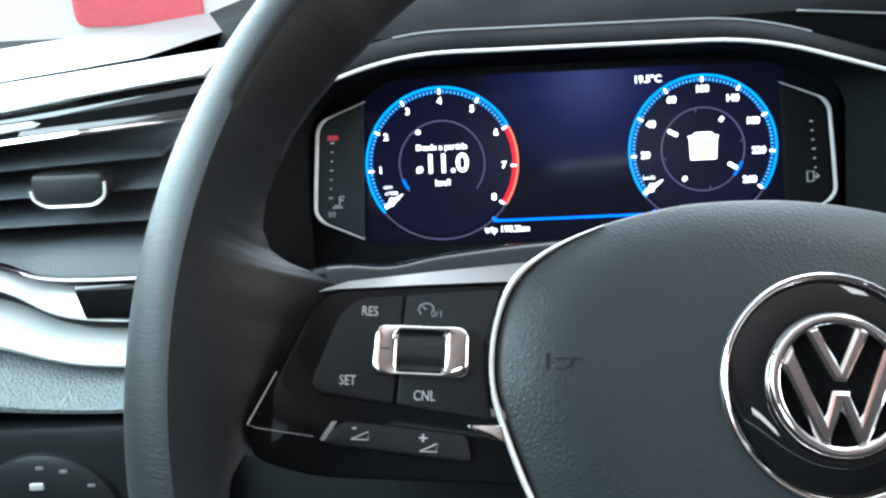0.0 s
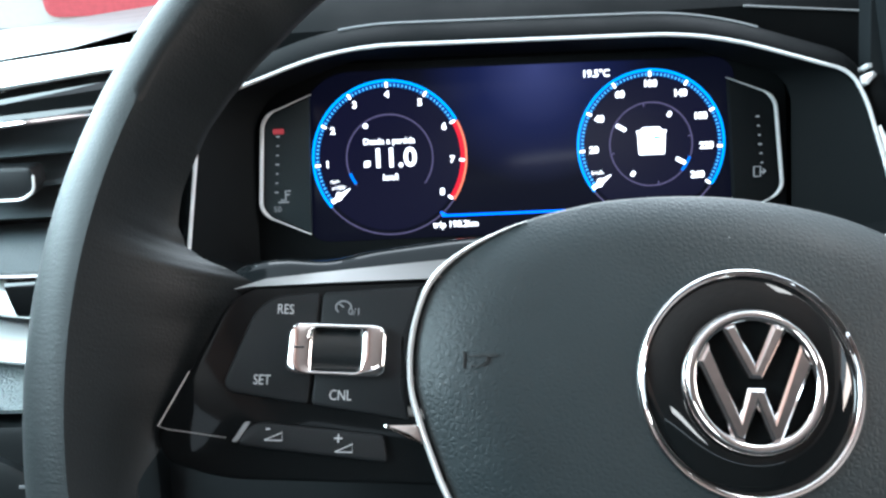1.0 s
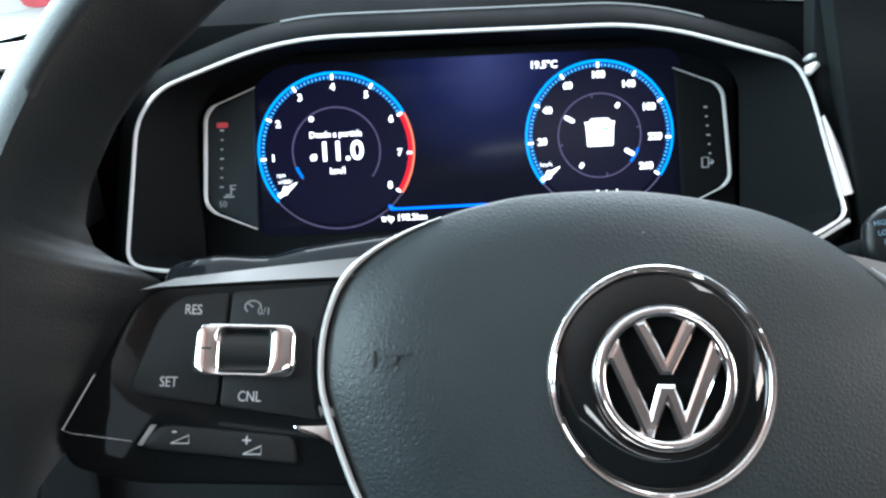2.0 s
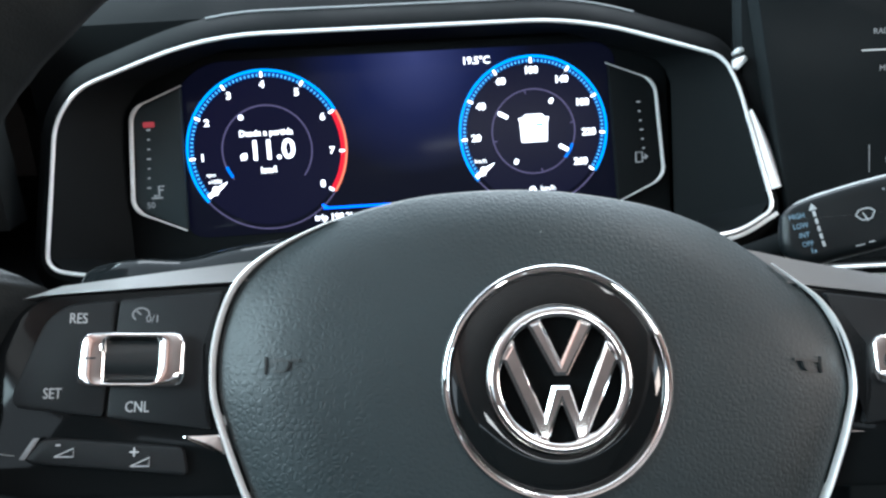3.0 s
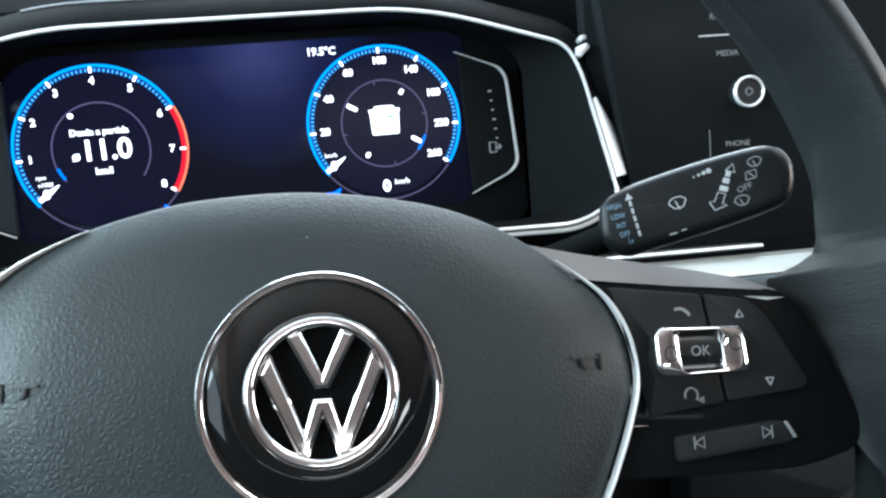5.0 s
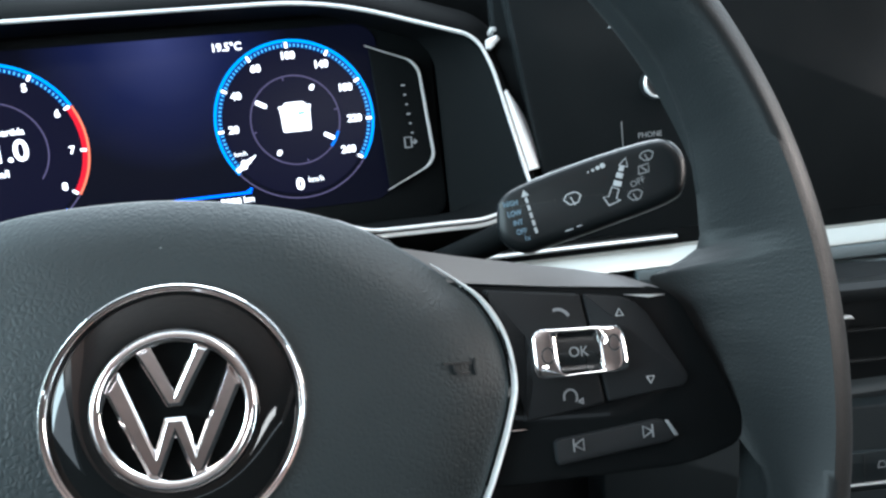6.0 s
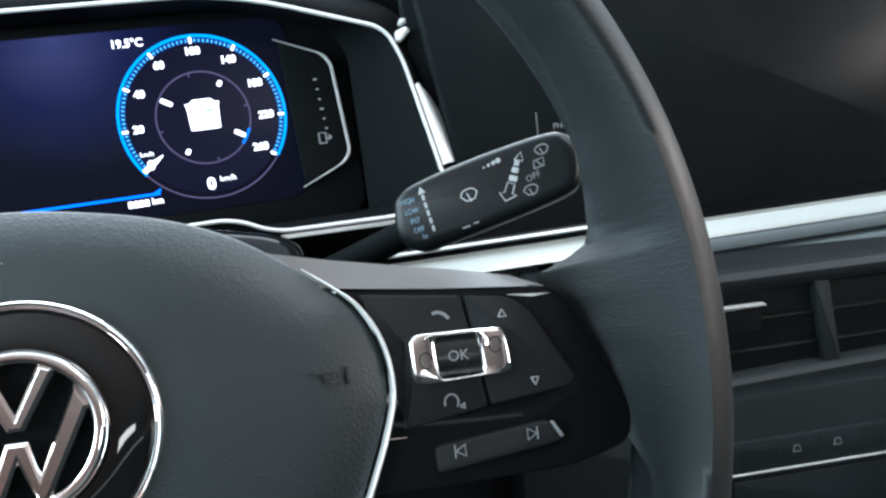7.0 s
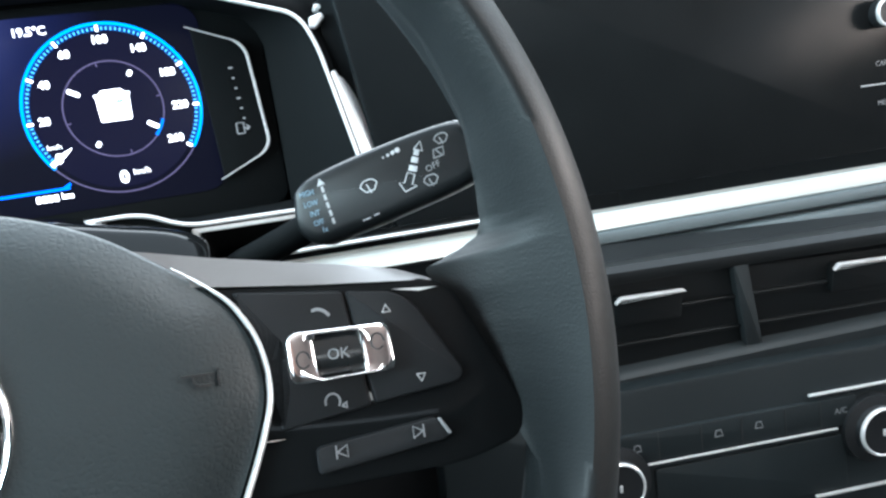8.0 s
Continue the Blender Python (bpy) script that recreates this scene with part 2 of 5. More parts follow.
BRIGHT = surface("bright_satin_chrome", (0.86, 0.87, 0.87), 0.24, metal=0.4, vary=0.03)
SOFTPRINT = surface("soft_white_print", (0.42, 0.43, 0.44), 0.5, vary=0.06)
STALKPRINT = surface("worn_white_print", (0.34, 0.35, 0.36), 0.5, vary=0.15)
STALKGREY = surface("worn_grey_print", (0.16, 0.165, 0.17), 0.5, vary=0.15)
BLADE_SHINE = surface("bright_blade_reflection", (0.84, 0.86, 0.86), 0.30, metal=0.1, vary=0.03)
PRINT = surface("white_print", (0.62, 0.64, 0.65), 0.5, vary=0.06)
VENTM = surface("black_vent_plastic", (0.013, 0.015, 0.016), 0.45, specular=0.2, grain=0.00001, grain_size=0.0006)
CLIMATEM = surface("dark_grey_button_plastic", (0.0125, 0.0172, 0.0190), 0.5, specular=0.25, grain=0.00001, grain_size=0.0006)
GAUGE = surface("lit_side_gauge_plastic", (0.0150, 0.0235, 0.0270), 0.55, specular=0.3, grain=0.00002, grain_size=0.0007)
MIDGREY = surface("grey_shoulder_plastic", (0.105, 0.132, 0.140), 0.5, specular=0.4, grain=0.00002, grain_size=0.0007)
DARKGREY = surface("dark_grey_grained_plastic", (0.026, 0.033, 0.036), 0.55, specular=0.4, cells=0.00003, cell_size=0.0013, grain=0.00002, grain_size=0.0007)
GREYPRINT = surface("grey_print", (0.20, 0.21, 0.22), 0.5, vary=0.06)
BLUEPRINT = surface("pale_blue_print", (0.16, 0.26, 0.34), 0.5, vary=0.06)
DARKMARK = surface("moulded_black_mark", (0.014, 0.016, 0.017), 0.5)
HEADLINER = surface("pale_headliner_cloth", (0.86, 0.69, 0.65), 0.9, grain=0.0002, grain_size=0.003)
CABIN = surface("dark_cabin_trim", (0.05, 0.052, 0.055), 0.8, grain=0.0002, grain_size=0.002)
PALE = surface("pale_grained_plastic", (0.15, 0.176, 0.182), 0.5, cells=0.00035, cell_size=0.0024, grain=0.0001, grain_size=0.001)
DOTS_LIT = glowing("lit_pale_blue", (0.10, 0.46, 1.0), 1.3)
REAR = surface("dark_rear_trim", (0.12, 0.112, 0.108), 0.85, grain=0.0002, grain_size=0.002)
HOODM = surface("black_hood_plastic", (0.0032, 0.0038, 0.0041), 0.75, specular=0.04, grain=0.00002, grain_size=0.0009)
TOPPAD = surface("bright_dash_top", (0.020, 0.022, 0.023), 0.33, specular=0.8, grain=0.00003, grain_size=0.0012)
WALLPAINT = surface("white_showroom_paint", (0.46, 0.46, 0.42), 0.7, vary=0.05)
REDPAINT = surface("red_paint", (0.42, 0.06, 0.07), 0.4)
BACKLIT = display_back()
WHITE_LIT = glowing("lit_white", (0.92, 0.93, 1.0), 2.2)
BLUE_LIT = glowing("lit_cyan_blue", (0.014, 0.28, 1.0), 1.4)
DEEPBLUE_LIT = glowing("lit_deep_blue", (0.004, 0.05, 0.26), 0.6)
LINE_LIT = glowing("lit_blue_line", (0.01, 0.13, 1.0), 2.0)
RED_LIT = glowing("lit_red", (1.0, 0.012, 0.035), 0.8)
ORANGE_LIT = glowing("lit_orange", (1.0, 0.22, 0.12), 1.1)
MARK_LIT = glowing("lit_mark_blue", (0.01, 0.20, 1.0), 1.0)
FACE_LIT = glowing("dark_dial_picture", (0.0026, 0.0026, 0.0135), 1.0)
RING_LIT = glowing("lit_grey_violet", (0.14, 0.12, 0.24), 0.8)
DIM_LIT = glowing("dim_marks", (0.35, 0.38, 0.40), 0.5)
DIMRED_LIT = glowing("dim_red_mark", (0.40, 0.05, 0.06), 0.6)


# ---- the cabin round the camera ----
def slab(name, lo, hi, material, label, category="wall"):
    """A plain wall of the cabin or the showroom."""
    (x0, y0, z0), (x1, y1, z1) = lo, hi
    bm = loft([[(x0, y0, z), (x1, y0, z), (x1, y1, z), (x0, y1, z)] for z in (z0, z1)], cap_first=True, cap_last=True)
    ob = part(name, bm, material, None, label)
    return tagged(ob, category=category, kind="structure")


slab("floor", (-0.52, -1.70, 0.05), (1.20, 1.00, 0.10), CABIN, "dark carpeted cabin floor of the car", "floor")
slab("ceiling", (-0.52, -1.70, 1.22), (1.20, 0.24, 1.26), HEADLINER, "pale cloth headliner of the car", "ceiling")
slab("wall_driver_door", (-0.52, -1.60, 0.10), (-0.44, 0.95, 0.84), CABIN, "dark lower door trim on the driver side", "door trim")
slab("wall_passenger_door", (1.12, -1.60, 0.10), (1.20, 0.95, 0.84), CABIN, "dark lower door trim on the passenger side", "door trim")
# unseen screens added over the rear side windows, so gloss panels reflect dark
slab("wall_driver_blocker", (-0.50, -1.60, 0.84), (-0.44, -0.50, 1.10), CABIN, "unseen dark screen behind the driver that blocks window light", "pillar")
slab("wall_passenger_blocker", (1.12, -1.60, 0.84), (1.18, -0.50, 1.10), CABIN, "unseen dark screen on the passenger side that blocks window light", "pillar")
slab("wall_driver_rail", (-0.50, -1.60, 1.10), (-0.40, 0.24, 1.22), HEADLINER, "pale cloth roof rail over the driver's windows", "roof rail")
slab("wall_passenger_rail", (1.08, -1.60, 1.10), (1.18, 0.24, 1.22), HEADLINER, "pale cloth roof rail over the passenger windows", "roof rail")
# unseen wall, raised nearly to the roof to hold back light from behind
slab("wall_rear", (-0.52, -1.70, 0.10), (1.20, -1.62, 1.17), REAR, "unseen dark wall that keeps rear light out of the cabin", "wall")
slab("wall_firewall", (-0.44, 0.95, 0.10), (1.12, 1.00, 0.80), CABIN, "dark bulkhead behind the dashboard", "wall")

# ---- the showroom outside ----
slab("ground", (-12, -12, -0.35), (12, 12, -0.30), surface("pale_showroom_tiles", (0.45, 0.45, 0.43), 0.25), "pale polished showroom floor", "floor")
slab("wall_showroom", (-12, 7.0, -0.30), (12, 7.2, 5.0), WALLPAINT, "white showroom wall", "wall")
sign = part("red_display_panel", plate(rounded(box2(1.15, 1.4), 0.12), 0, 0.08, 0.01), REDPAINT, None, "glossy red panel on the white showroom wall")
sign.matrix_world = basis((-2.85, 7.0, 1.63), (1, 0, 0), (0, 0, 1))
tagged(sign, category="panel")


# ---- dashboard: hood, binnacle, centre stack, side ----
ARCH = basis((0, 0.423, 0.821), (1, 0, 0), (0, 0.41, 0.912))
CLUSTER = basis((0, 0.45, 0.80), (1, 0, 0), (0, 0.2261, 0.9741))
IDENT = Matrix.Identity(4)
arch_line = rounded([(-0.1755, -0.1100), (-0.1700, -0.0380), (-0.1590, -0.0215), (-0.0960, 0.0020), (0.0960, 0.0015), (0.1690, -0.0225), (0.1755, -0.0380), (0.1868, -0.1045), (0.1655, -0.1160), (0.1000, -0.1145), (0.0830, -0.1055), (-0.0700, -0.1055), (-0.0850, -0.1145), (-0.1580, -0.1145)],
                    [0.008, 0.012, 0.012, 0.03, 0.03, 0.009, 0.009, 0.006, 0.012, 0.01, 0.01, 0.01, 0.01, 0.012], 6)
dashboard = thing("dashboard", IDENT, "black soft-plastic car dashboard with silver trim strips", "dashboard")


def on(m, pts, z=0.0):
    return [m @ Vector((p[0], p[1], z)) for p in pts]


# hood: from the arch outwards to the lip, and on to the flat top
lip = inset(arch_line, -0.011)
lip = [Vector((p.x * 1.01, p.y * 1.05 + 0.0065)) for p in lip]
rings = [on(ARCH, arch_line, 0.0), on(ARCH, inset(arch_line, -0.004), -0.001), on(ARCH, lip, -0.014), on(ARCH, inset(lip, -0.003), -0.020), on(ARCH, inset(lip, -0.004), -0.17)]
part("hood", loft(rings), HOODM, dashboard, "black hood over the instruments")
edge_line = [ARCH @ Vector((p.x, p.y, -0.0138)) for p in lip if p.y > 0 and -0.108 < p.x < 0.150]
part("lip_edge", sweep(edge_line, oval(0.0007, 0.0007, 8), up=ARCH.to_3x3().col[2]), GREYPRINT, dashboard, "thin pale edge of the hood")
# binnacle walls from the arch in to the instruments


def resample(points, n):
    P = [Vector(p) for p in points] + [Vector(points[0])]
    d = [0.0]
    for a, b in zip(P, P[1:]):
        d.append(d[-1] + (b - a).length)
    out, k = [], 0
    for i in range(n):
        s = d[-1] * i / n
        while d[k + 1] < s:
            k += 1
        f = (s - d[k]) / max(1e-9, d[k + 1] - d[k])
        out.append(P[k].lerp(P[k + 1], f))
    return out


a_ring = [ARCH @ Vector((p.x, p.y, 0.0)) for p in resample(inset(arch_line, 0.0012), 96)]
w_ring = []
for p in a_ring:
    q = CLUSTER.inverted() @ p
    x = max(-0.153, min(0.153, q.x * 0.88))
    y = min(0.014, q.y * 0.92 + 0.004) if q.y > -0.05 else -0.099
    w_ring.append(CLUSTER @ Vector((x, y, 0.004)))
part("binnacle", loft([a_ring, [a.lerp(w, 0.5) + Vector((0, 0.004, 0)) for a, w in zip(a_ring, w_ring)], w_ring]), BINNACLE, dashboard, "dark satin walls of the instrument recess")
part("arch_trim", sweep(on(ARCH, arch_line, 0.0006), oval(0.0010, 0.0010, 8), up=ARCH.to_3x3().col[2], closed=True), BRIGHT, dashboard, "thin bright chrome line round the instruments")
# flat top of the dash towards the windscreen; the reflection's edge is put into two materials
top_rows = [
    [(-0.46, 0.371, 0.8015), (-0.20, 0.350, 0.8300), (-0.12, 0.46, 0.842), (0.12, 0.47, 0.845), (0.21, 0.43, 0.842), (0.60, 0.43, 0.846), (1.12, 0.43, 0.83)],
    [(-0.46, 0.470, 0.8200), (-0.20, 0.470, 0.8390), (-0.12, 0.50, 0.856), (0.12, 0.50, 0.860), (0.21, 0.47, 0.856), (0.60, 0.47, 0.857), (1.12, 0.47, 0.84)],
    [(-0.46, 0.900, 0.826), (-0.34, 0.900, 0.860), (-0.20, 0.90, 0.905), (0.12, 0.90, 0.91), (0.21, 0.90, 0.91), (0.60, 0.90, 0.91), (1.12, 0.90, 0.90)],
    [(-0.46, 0.960, 0.70), (-0.20, 0.960, 0.70), (-0.12, 0.96, 0.70), (0.12, 0.96, 0.70), (0.21, 0.96, 0.70), (0.60, 0.96, 0.70), (1.12, 0.96, 0.70)]]
part("top_pad", loft([row[:2] for row in top_rows], closed=False), TOPPAD, dashboard, "dashboard top, part with the bright reflection")
front = [(-0.20, 0.455, 0.8300), (-0.12, 0.455, 0.8305), (0.127, 0.455, 0.8350), (0.21, 0.455, 0.8285), (0.60, 0.45, 0.828), (1.12, 0.45, 0.82)]
part("centre_top", loft([[(x, y + 0.004, 0.70) for x, y, z in front], front] + [row[1:] for row in top_rows[1:]], closed=False), HOODM, dashboard, "dashboard top behind the hood, darkened where the reflection ends")
part("top_edge", sweep([(x, y - 0.0005, z) for x, y, z in front[2:4]] + [(0.30, 0.4535, 0.8275)], oval(0.0006, 0.0006, 8)), GREYPRINT, dashboard, "thin pale edge of the dash top")


def bar_x(x0, x1, profile, yaw=0.0, n=2):
    """A bar along x with a profile of (y, z); yaw: metres in y gained for each metre in x."""
    return loft([[(x0 + (x1 - x0) * k / n, y + yaw * (x1 - x0) * k / n, z) for y, z in profile] for k in range(n + 1)], cap_first=True, cap_last=True)


# silver strip and steps under the screen
part("decor_strip", bar_x(0.120, 1.10, [(0.3765, 0.6905), (0.3760, 0.6890), (0.3672, 0.6846), (0.3660, 0.6834), (0.371, 0.680), (0.396, 0.68), (0.396, 0.69)], -0.06), DECOR, dashboard, "brushed silver trim strip")
part("strip_edge", bar_x(0.120, 0.262, [(0.3772, 0.6955), (0.3760, 0.6962), (0.3750, 0.6955), (0.3752, 0.6945), (0.3790, 0.6940)], -0.06), SATIN, dashboard, "thin bright line over the silver strip")
part("strip_groove", bar_x(0.120, 1.10, [(0.3785, 0.6945), (0.3772, 0.6900), (0.3900, 0.6890), (0.3900, 0.6990), (0.3790, 0.6985)], -0.06), PIANO, dashboard, "gloss black groove over the silver strip")
part("lower_groove", bar_x(0.235, 1.10, [(0.3606, 0.6836), (0.3606, 0.6560), (0.3812, 0.6560), (0.3812, 0.6836)], -0.06), DARKMARK, dashboard, "dark grooves under the silver strip")
part("shoulder_bead", bar_x(0.235, 1.10, [(0.3651, 0.6830), (0.3571, 0.6825), (0.3556, 0.6805), (0.3553, 0.6772), (0.3576, 0.6757), (0.3651, 0.6754)], -0.06), MIDGREY, dashboard, "narrow grey bead under the silver strip")
part("strip_shoulder", bar_x(0.235, 1.10, [(0.3651, 0.6740), (0.3541, 0.6736), (0.3523, 0.6715), (0.3518, 0.6675), (0.3551, 0.6655), (0.3651, 0.6650)], -0.06), MIDGREY, dashboard, "grey plastic shoulder under the bead")
part("lower_shell", bar_x(-0.45, 1.10, [(0.40, 0.655), (0.352, 0.648), (0.335, 0.640), (0.325, 0.60), (0.33, 0.45), (0.40, 0.30), (0.90, 0.30), (0.90, 0.66), (0.46, 0.69)]), DASH, dashboard, "black lower dashboard")


# ---- instrument display ----
cluster = thing("instrument_display", CLUSTER, "lit digital instrument display with two round dials", "display")
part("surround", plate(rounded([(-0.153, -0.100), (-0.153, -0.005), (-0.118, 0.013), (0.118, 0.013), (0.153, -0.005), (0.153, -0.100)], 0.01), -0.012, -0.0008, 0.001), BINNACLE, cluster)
part("screen", plate(rounded([(-0.1225, -0.0870), (-0.1225, -0.006), (-0.1050, 0.0085), (0.1150, 0.0085), (0.1225, 0.002), (0.1225, -0.0870)], [0.012, 0.012, 0.02, 0.01, 0.006, 0.012]), -0.0008, -0.0002, 0.0002), BACKLIT, cluster, "dark blue lit screen")
# left bracket and gauge panel coloured as lit, the right ones as shaded
for side in (-1, 1):
    pts = [(0.1165, -0.0040), (0.1405, -0.0135), (0.1445, -0.0190), (0.1480, -0.0660), (0.1440, -0.0715), (0.1205, -0.0820)]
    line = rounded([(side * (x - (0.001 if side > 0 else 0)), y) for x, y in pts], 0.004, 4, closed=False)
    rim = sweep([(p.x, p.y, 0.0055) for p in line], box2(0.0021 if side < 0 else 0.0017, 0.0024, 0.0006), scale=lambda s: 0.35 + 0.65 * min(1, 5 * min(s, 1 - s)))
    part("bracket", rim, BRIGHT if side < 0 else SATIN, cluster, "thin chrome bracket")
    side_face = [Vector((side * x, y)) for x, y in ((0.1180, -0.0050), (0.1400, -0.0142), (0.1438, -0.0195), (0.1472, -0.0660), (0.1432, -0.0708), (0.1210, -0.0812))]
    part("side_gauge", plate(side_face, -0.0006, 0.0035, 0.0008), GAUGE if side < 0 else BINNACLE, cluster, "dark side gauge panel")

TX, TY, SX, SY = -0.0746, -0.0407, 0.0746, -0.0391


def dial(cx, cy, DR, names, lit_end, name):
    d = new(name)
    d.parent = cluster
    ang = lambda k: 215.1 - 31.27 * k
    part("dial_face", revolve([(DR - 0.0030, -0.0002), (DR - 0.0032, 0.0)], cx, cy, 72), FACE_LIT, d, "near-black dial face")
    part("blue_band", arc(cx, cy, DR - 0.0042, DR - 0.0014, ang(lit_end), 217, 0.00003, n=64), DEEPBLUE_LIT, d)
    part("blue_ring", arc(cx, cy, DR - 0.0014, DR, ang(lit_end), 218, 0.0001, n=72), BLUE_LIT, d)
    if lit_end < 8:
        part("red_band", arc(cx, cy, DR - 0.0036, DR - 0.0009, ang(8), ang(lit_end) - 0.5, 0.00003, n=32), RED_LIT, d)
        part("red_ring", arc(cx, cy, DR - 0.0011, DR, ang(8), ang(lit_end) - 0.5, 0.0001, n=32), ORANGE_LIT, d)
    part("rest_ring", arc(cx, cy, DR - 0.0009, DR - 0.0003, 218, 360 + ang(8) - (0 if lit_end < 8 else 1), 0, n=40), RING_LIT, d)
    part("inner_ring", arc(cx, cy, 0.549 * DR, 0.563 * DR, *((-38, 218) if lit_end < 8 else (0, 360)), 0.0001, n=72), RING_LIT, d)
    dots = []
    for k in range(8):
        for j in range(1, 10):
            a = radians(ang(k + j / 10))
            if k + j / 10 > lit_end:
                continue
            dots.append(moved(loft([[(x, y, z) for x, y in box2(0.0015, 0.0008)] for z in (0, 0.0003)], cap_last=True), Matrix.Translation((cx + (DR - 0.0031) * math.cos(a), cy + (DR - 0.0031) * math.sin(a), 0)) @ Matrix.Rotation(a, 4, "Z")))
    tagged(part("minor_tick_band", merge(*dots), DOTS_LIT, d), kind="stuff")
    for k, text in enumerate(names):
        a = radians(ang(k))
        if k > 0:
            part("tick", moved(plate(rounded(box2(0.0030, 0.0014), 0.0005), 0, 0.0004, 0.0001), Matrix.Translation((cx + (DR - 0.0030) * math.cos(a), cy + (DR - 0.0030) * math.sin(a), 0.0001)) @ Matrix.Rotation(a, 4, "Z")), WHITE_LIT, d)
            rr = DR - 0.0085 - 0.0011 * (len(text) - 1) * abs(math.cos(a))
            letters("numeral", text, 0.0052, cx + rr * math.cos(a), cy + rr * math.sin(a), 0.0002, WHITE_LIT, d, bold=0.0002)
    a = radians(ang(0))
    needle = loft([[(0.0285, -0.0002, z), (0.0285, 0.0002, z), (0.0335, 0.0011, z), (0.0415, 0.0012, z), (0.0415, -0.0012, z), (0.0335, -0.0011, z)] for z in (0.0003, 0.0008)], cap_first=True, cap_last=True)
    part("needle", moved(needle, Matrix.Translation((cx, cy, 0)) @ Matrix.Rotation(a, 4, "Z")), WHITE_LIT, d)
    letters("numeral", "0", 0.0062, cx + 0.0365 * math.cos(a), cy + 0.0365 * math.sin(a), 0.0009, WHITE_LIT, d, bold=0.0004)
    return d


rev = dial(TX, TY, 0.0441, ["0", "1", "2", "3", "4", "5", "6", "7", "8"], 6, "rev_dial")
spd = dial(SX, SY, 0.0424, ["0", "20", "40", "60", "100", "140", "180", "220", "260"], 8, "speed_dial")
letters("reading", "Desde a partida", 0.0046, TX, TY + 0.0095, 0.0002, WHITE_LIT, rev, bold=0.0001)
letters("reading", "11.0", 0.0150, TX + 0.0025, TY - 0.0004, 0.0002, WHITE_LIT, rev, bold=0.0003)
letters("reading", "ø", 0.0074, TX - 0.0130, TY - 0.0024, 0.0002, WHITE_LIT, rev, bold=0.0001)
letters("reading", "km/l", 0.0050, TX, TY - 0.0110, 0.0002, WHITE_LIT, rev, bold=0.0001)
letters("reading", "rpm", 0.0030, TX - 0.0318, TY - 0.0120, 0.0002, WHITE_LIT, rev)
letters("reading", "x1000", 0.0030, TX - 0.0300, TY - 0.0158, 0.0002, WHITE_LIT, rev)
part("lit_dot", revolve([(0.0014, 0), (0.0014, 0.0003)], TX - 0.0130, TY + 0.0185, 14), WHITE_LIT, rev)
part("blue_mark", arc(TX, TY, 0.0234, 0.0249, 199, 215, 0.0002, n=8), MARK_LIT, rev)
# the small picture inside the speed dial
body = rounded([(-0.0074, -0.0078), (0.0074, -0.0078), (0.0080, 0.0040), (0.0090, 0.0060), (0.0060, 0.0060), (0.0050, 0.0078), (-0.0050, 0.0078), (-0.0060, 0.0060), (-0.0090, 0.0060), (-0.0080, 0.0040)], 0.001)
part("pictogram", plate(at(body, SX + 0.0003, SY + 0.0018), 0, 0.0004, 0.0001), WHITE_LIT, spd)
part("pictogram_mark", plate(at(box2(0.0040, 0.0012, 0.0004), SX + 0.0034, SY + 0.0035), 0.0004, 0.0006, 0.0001), BLUE_LIT, spd)
for deg, w in ((150, 0.0062), (57, 0.0030), (-31, 0.0060), (-123, 0.0030)):
    a = radians(deg)
    part("mark", moved(plate(rounded(box2(w, 0.0022), 0.0008), 0.0002, 0.0005, 0.0001), Matrix.Translation((SX + 0.0196 * math.cos(a), SY + 0.0196 * math.sin(a), 0)) @ Matrix.Rotation(a, 4, "Z")), WHITE_LIT, spd)
for deg in (100, 10, 192, -80):
    a = radians(deg)
    part("fine_mark", moved(plate(box2(0.0016, 0.0006), 0.0002, 0.0004, 0.0001), Matrix.Translation((SX + 0.0222 * math.cos(a), SY + 0.0222 * math.sin(a), 0)) @ Matrix.Rotation(a, 4, "Z")), RING_LIT, spd)
part("blue_mark", arc(SX, SY, 0.0226, 0.0240, -42, -20, 0.0002, n=8), MARK_LIT, spd)
letters("reading", "km/h", 0.0034, SX - 0.0310, SY - 0.0150, 0.0002, WHITE_LIT, spd)
letters("reading", "0", 0.0085, SX - 0.0020, SY - 0.0345, 0.0002, WHITE_LIT, spd, bold=0.0003)
letters("reading", "km/h", 0.0042, SX + 0.0068, SY - 0.0325, 0.0002, WHITE_LIT, spd)
letters("reading", "19.5°C", 0.0056, 0.0440, 0.0016, 0.0002, WHITE_LIT, cluster, bold=0.0001)
letters("reading", "trip 198.2km", 0.0050, -0.0385, -0.0800, 0.0002, WHITE_LIT, cluster, bold=0.0001)
for k in range(4):
    part("reading_bar", plate(at(box2(0.0022, 0.0034, 0.0005), 0.0310 + 0.0027 * k, -0.0787), 0.0001, 0.0003, 0.0001), WHITE_LIT, cluster)
letters("reading", "km", 0.0046, 0.0445, -0.0784, 0.0002, WHITE_LIT, cluster, bold=0.0001)
ends = curve([(-0.0470, -0.0727), (-0.0440, -0.0743), (-0.0390, -0.0748), (0.0390, -0.0748), (0.0440, -0.0743), (0.0470, -0.0727)], 5)
part("blue_line", strokes([ends], 0.0013, 0.0001), LINE_LIT, cluster)
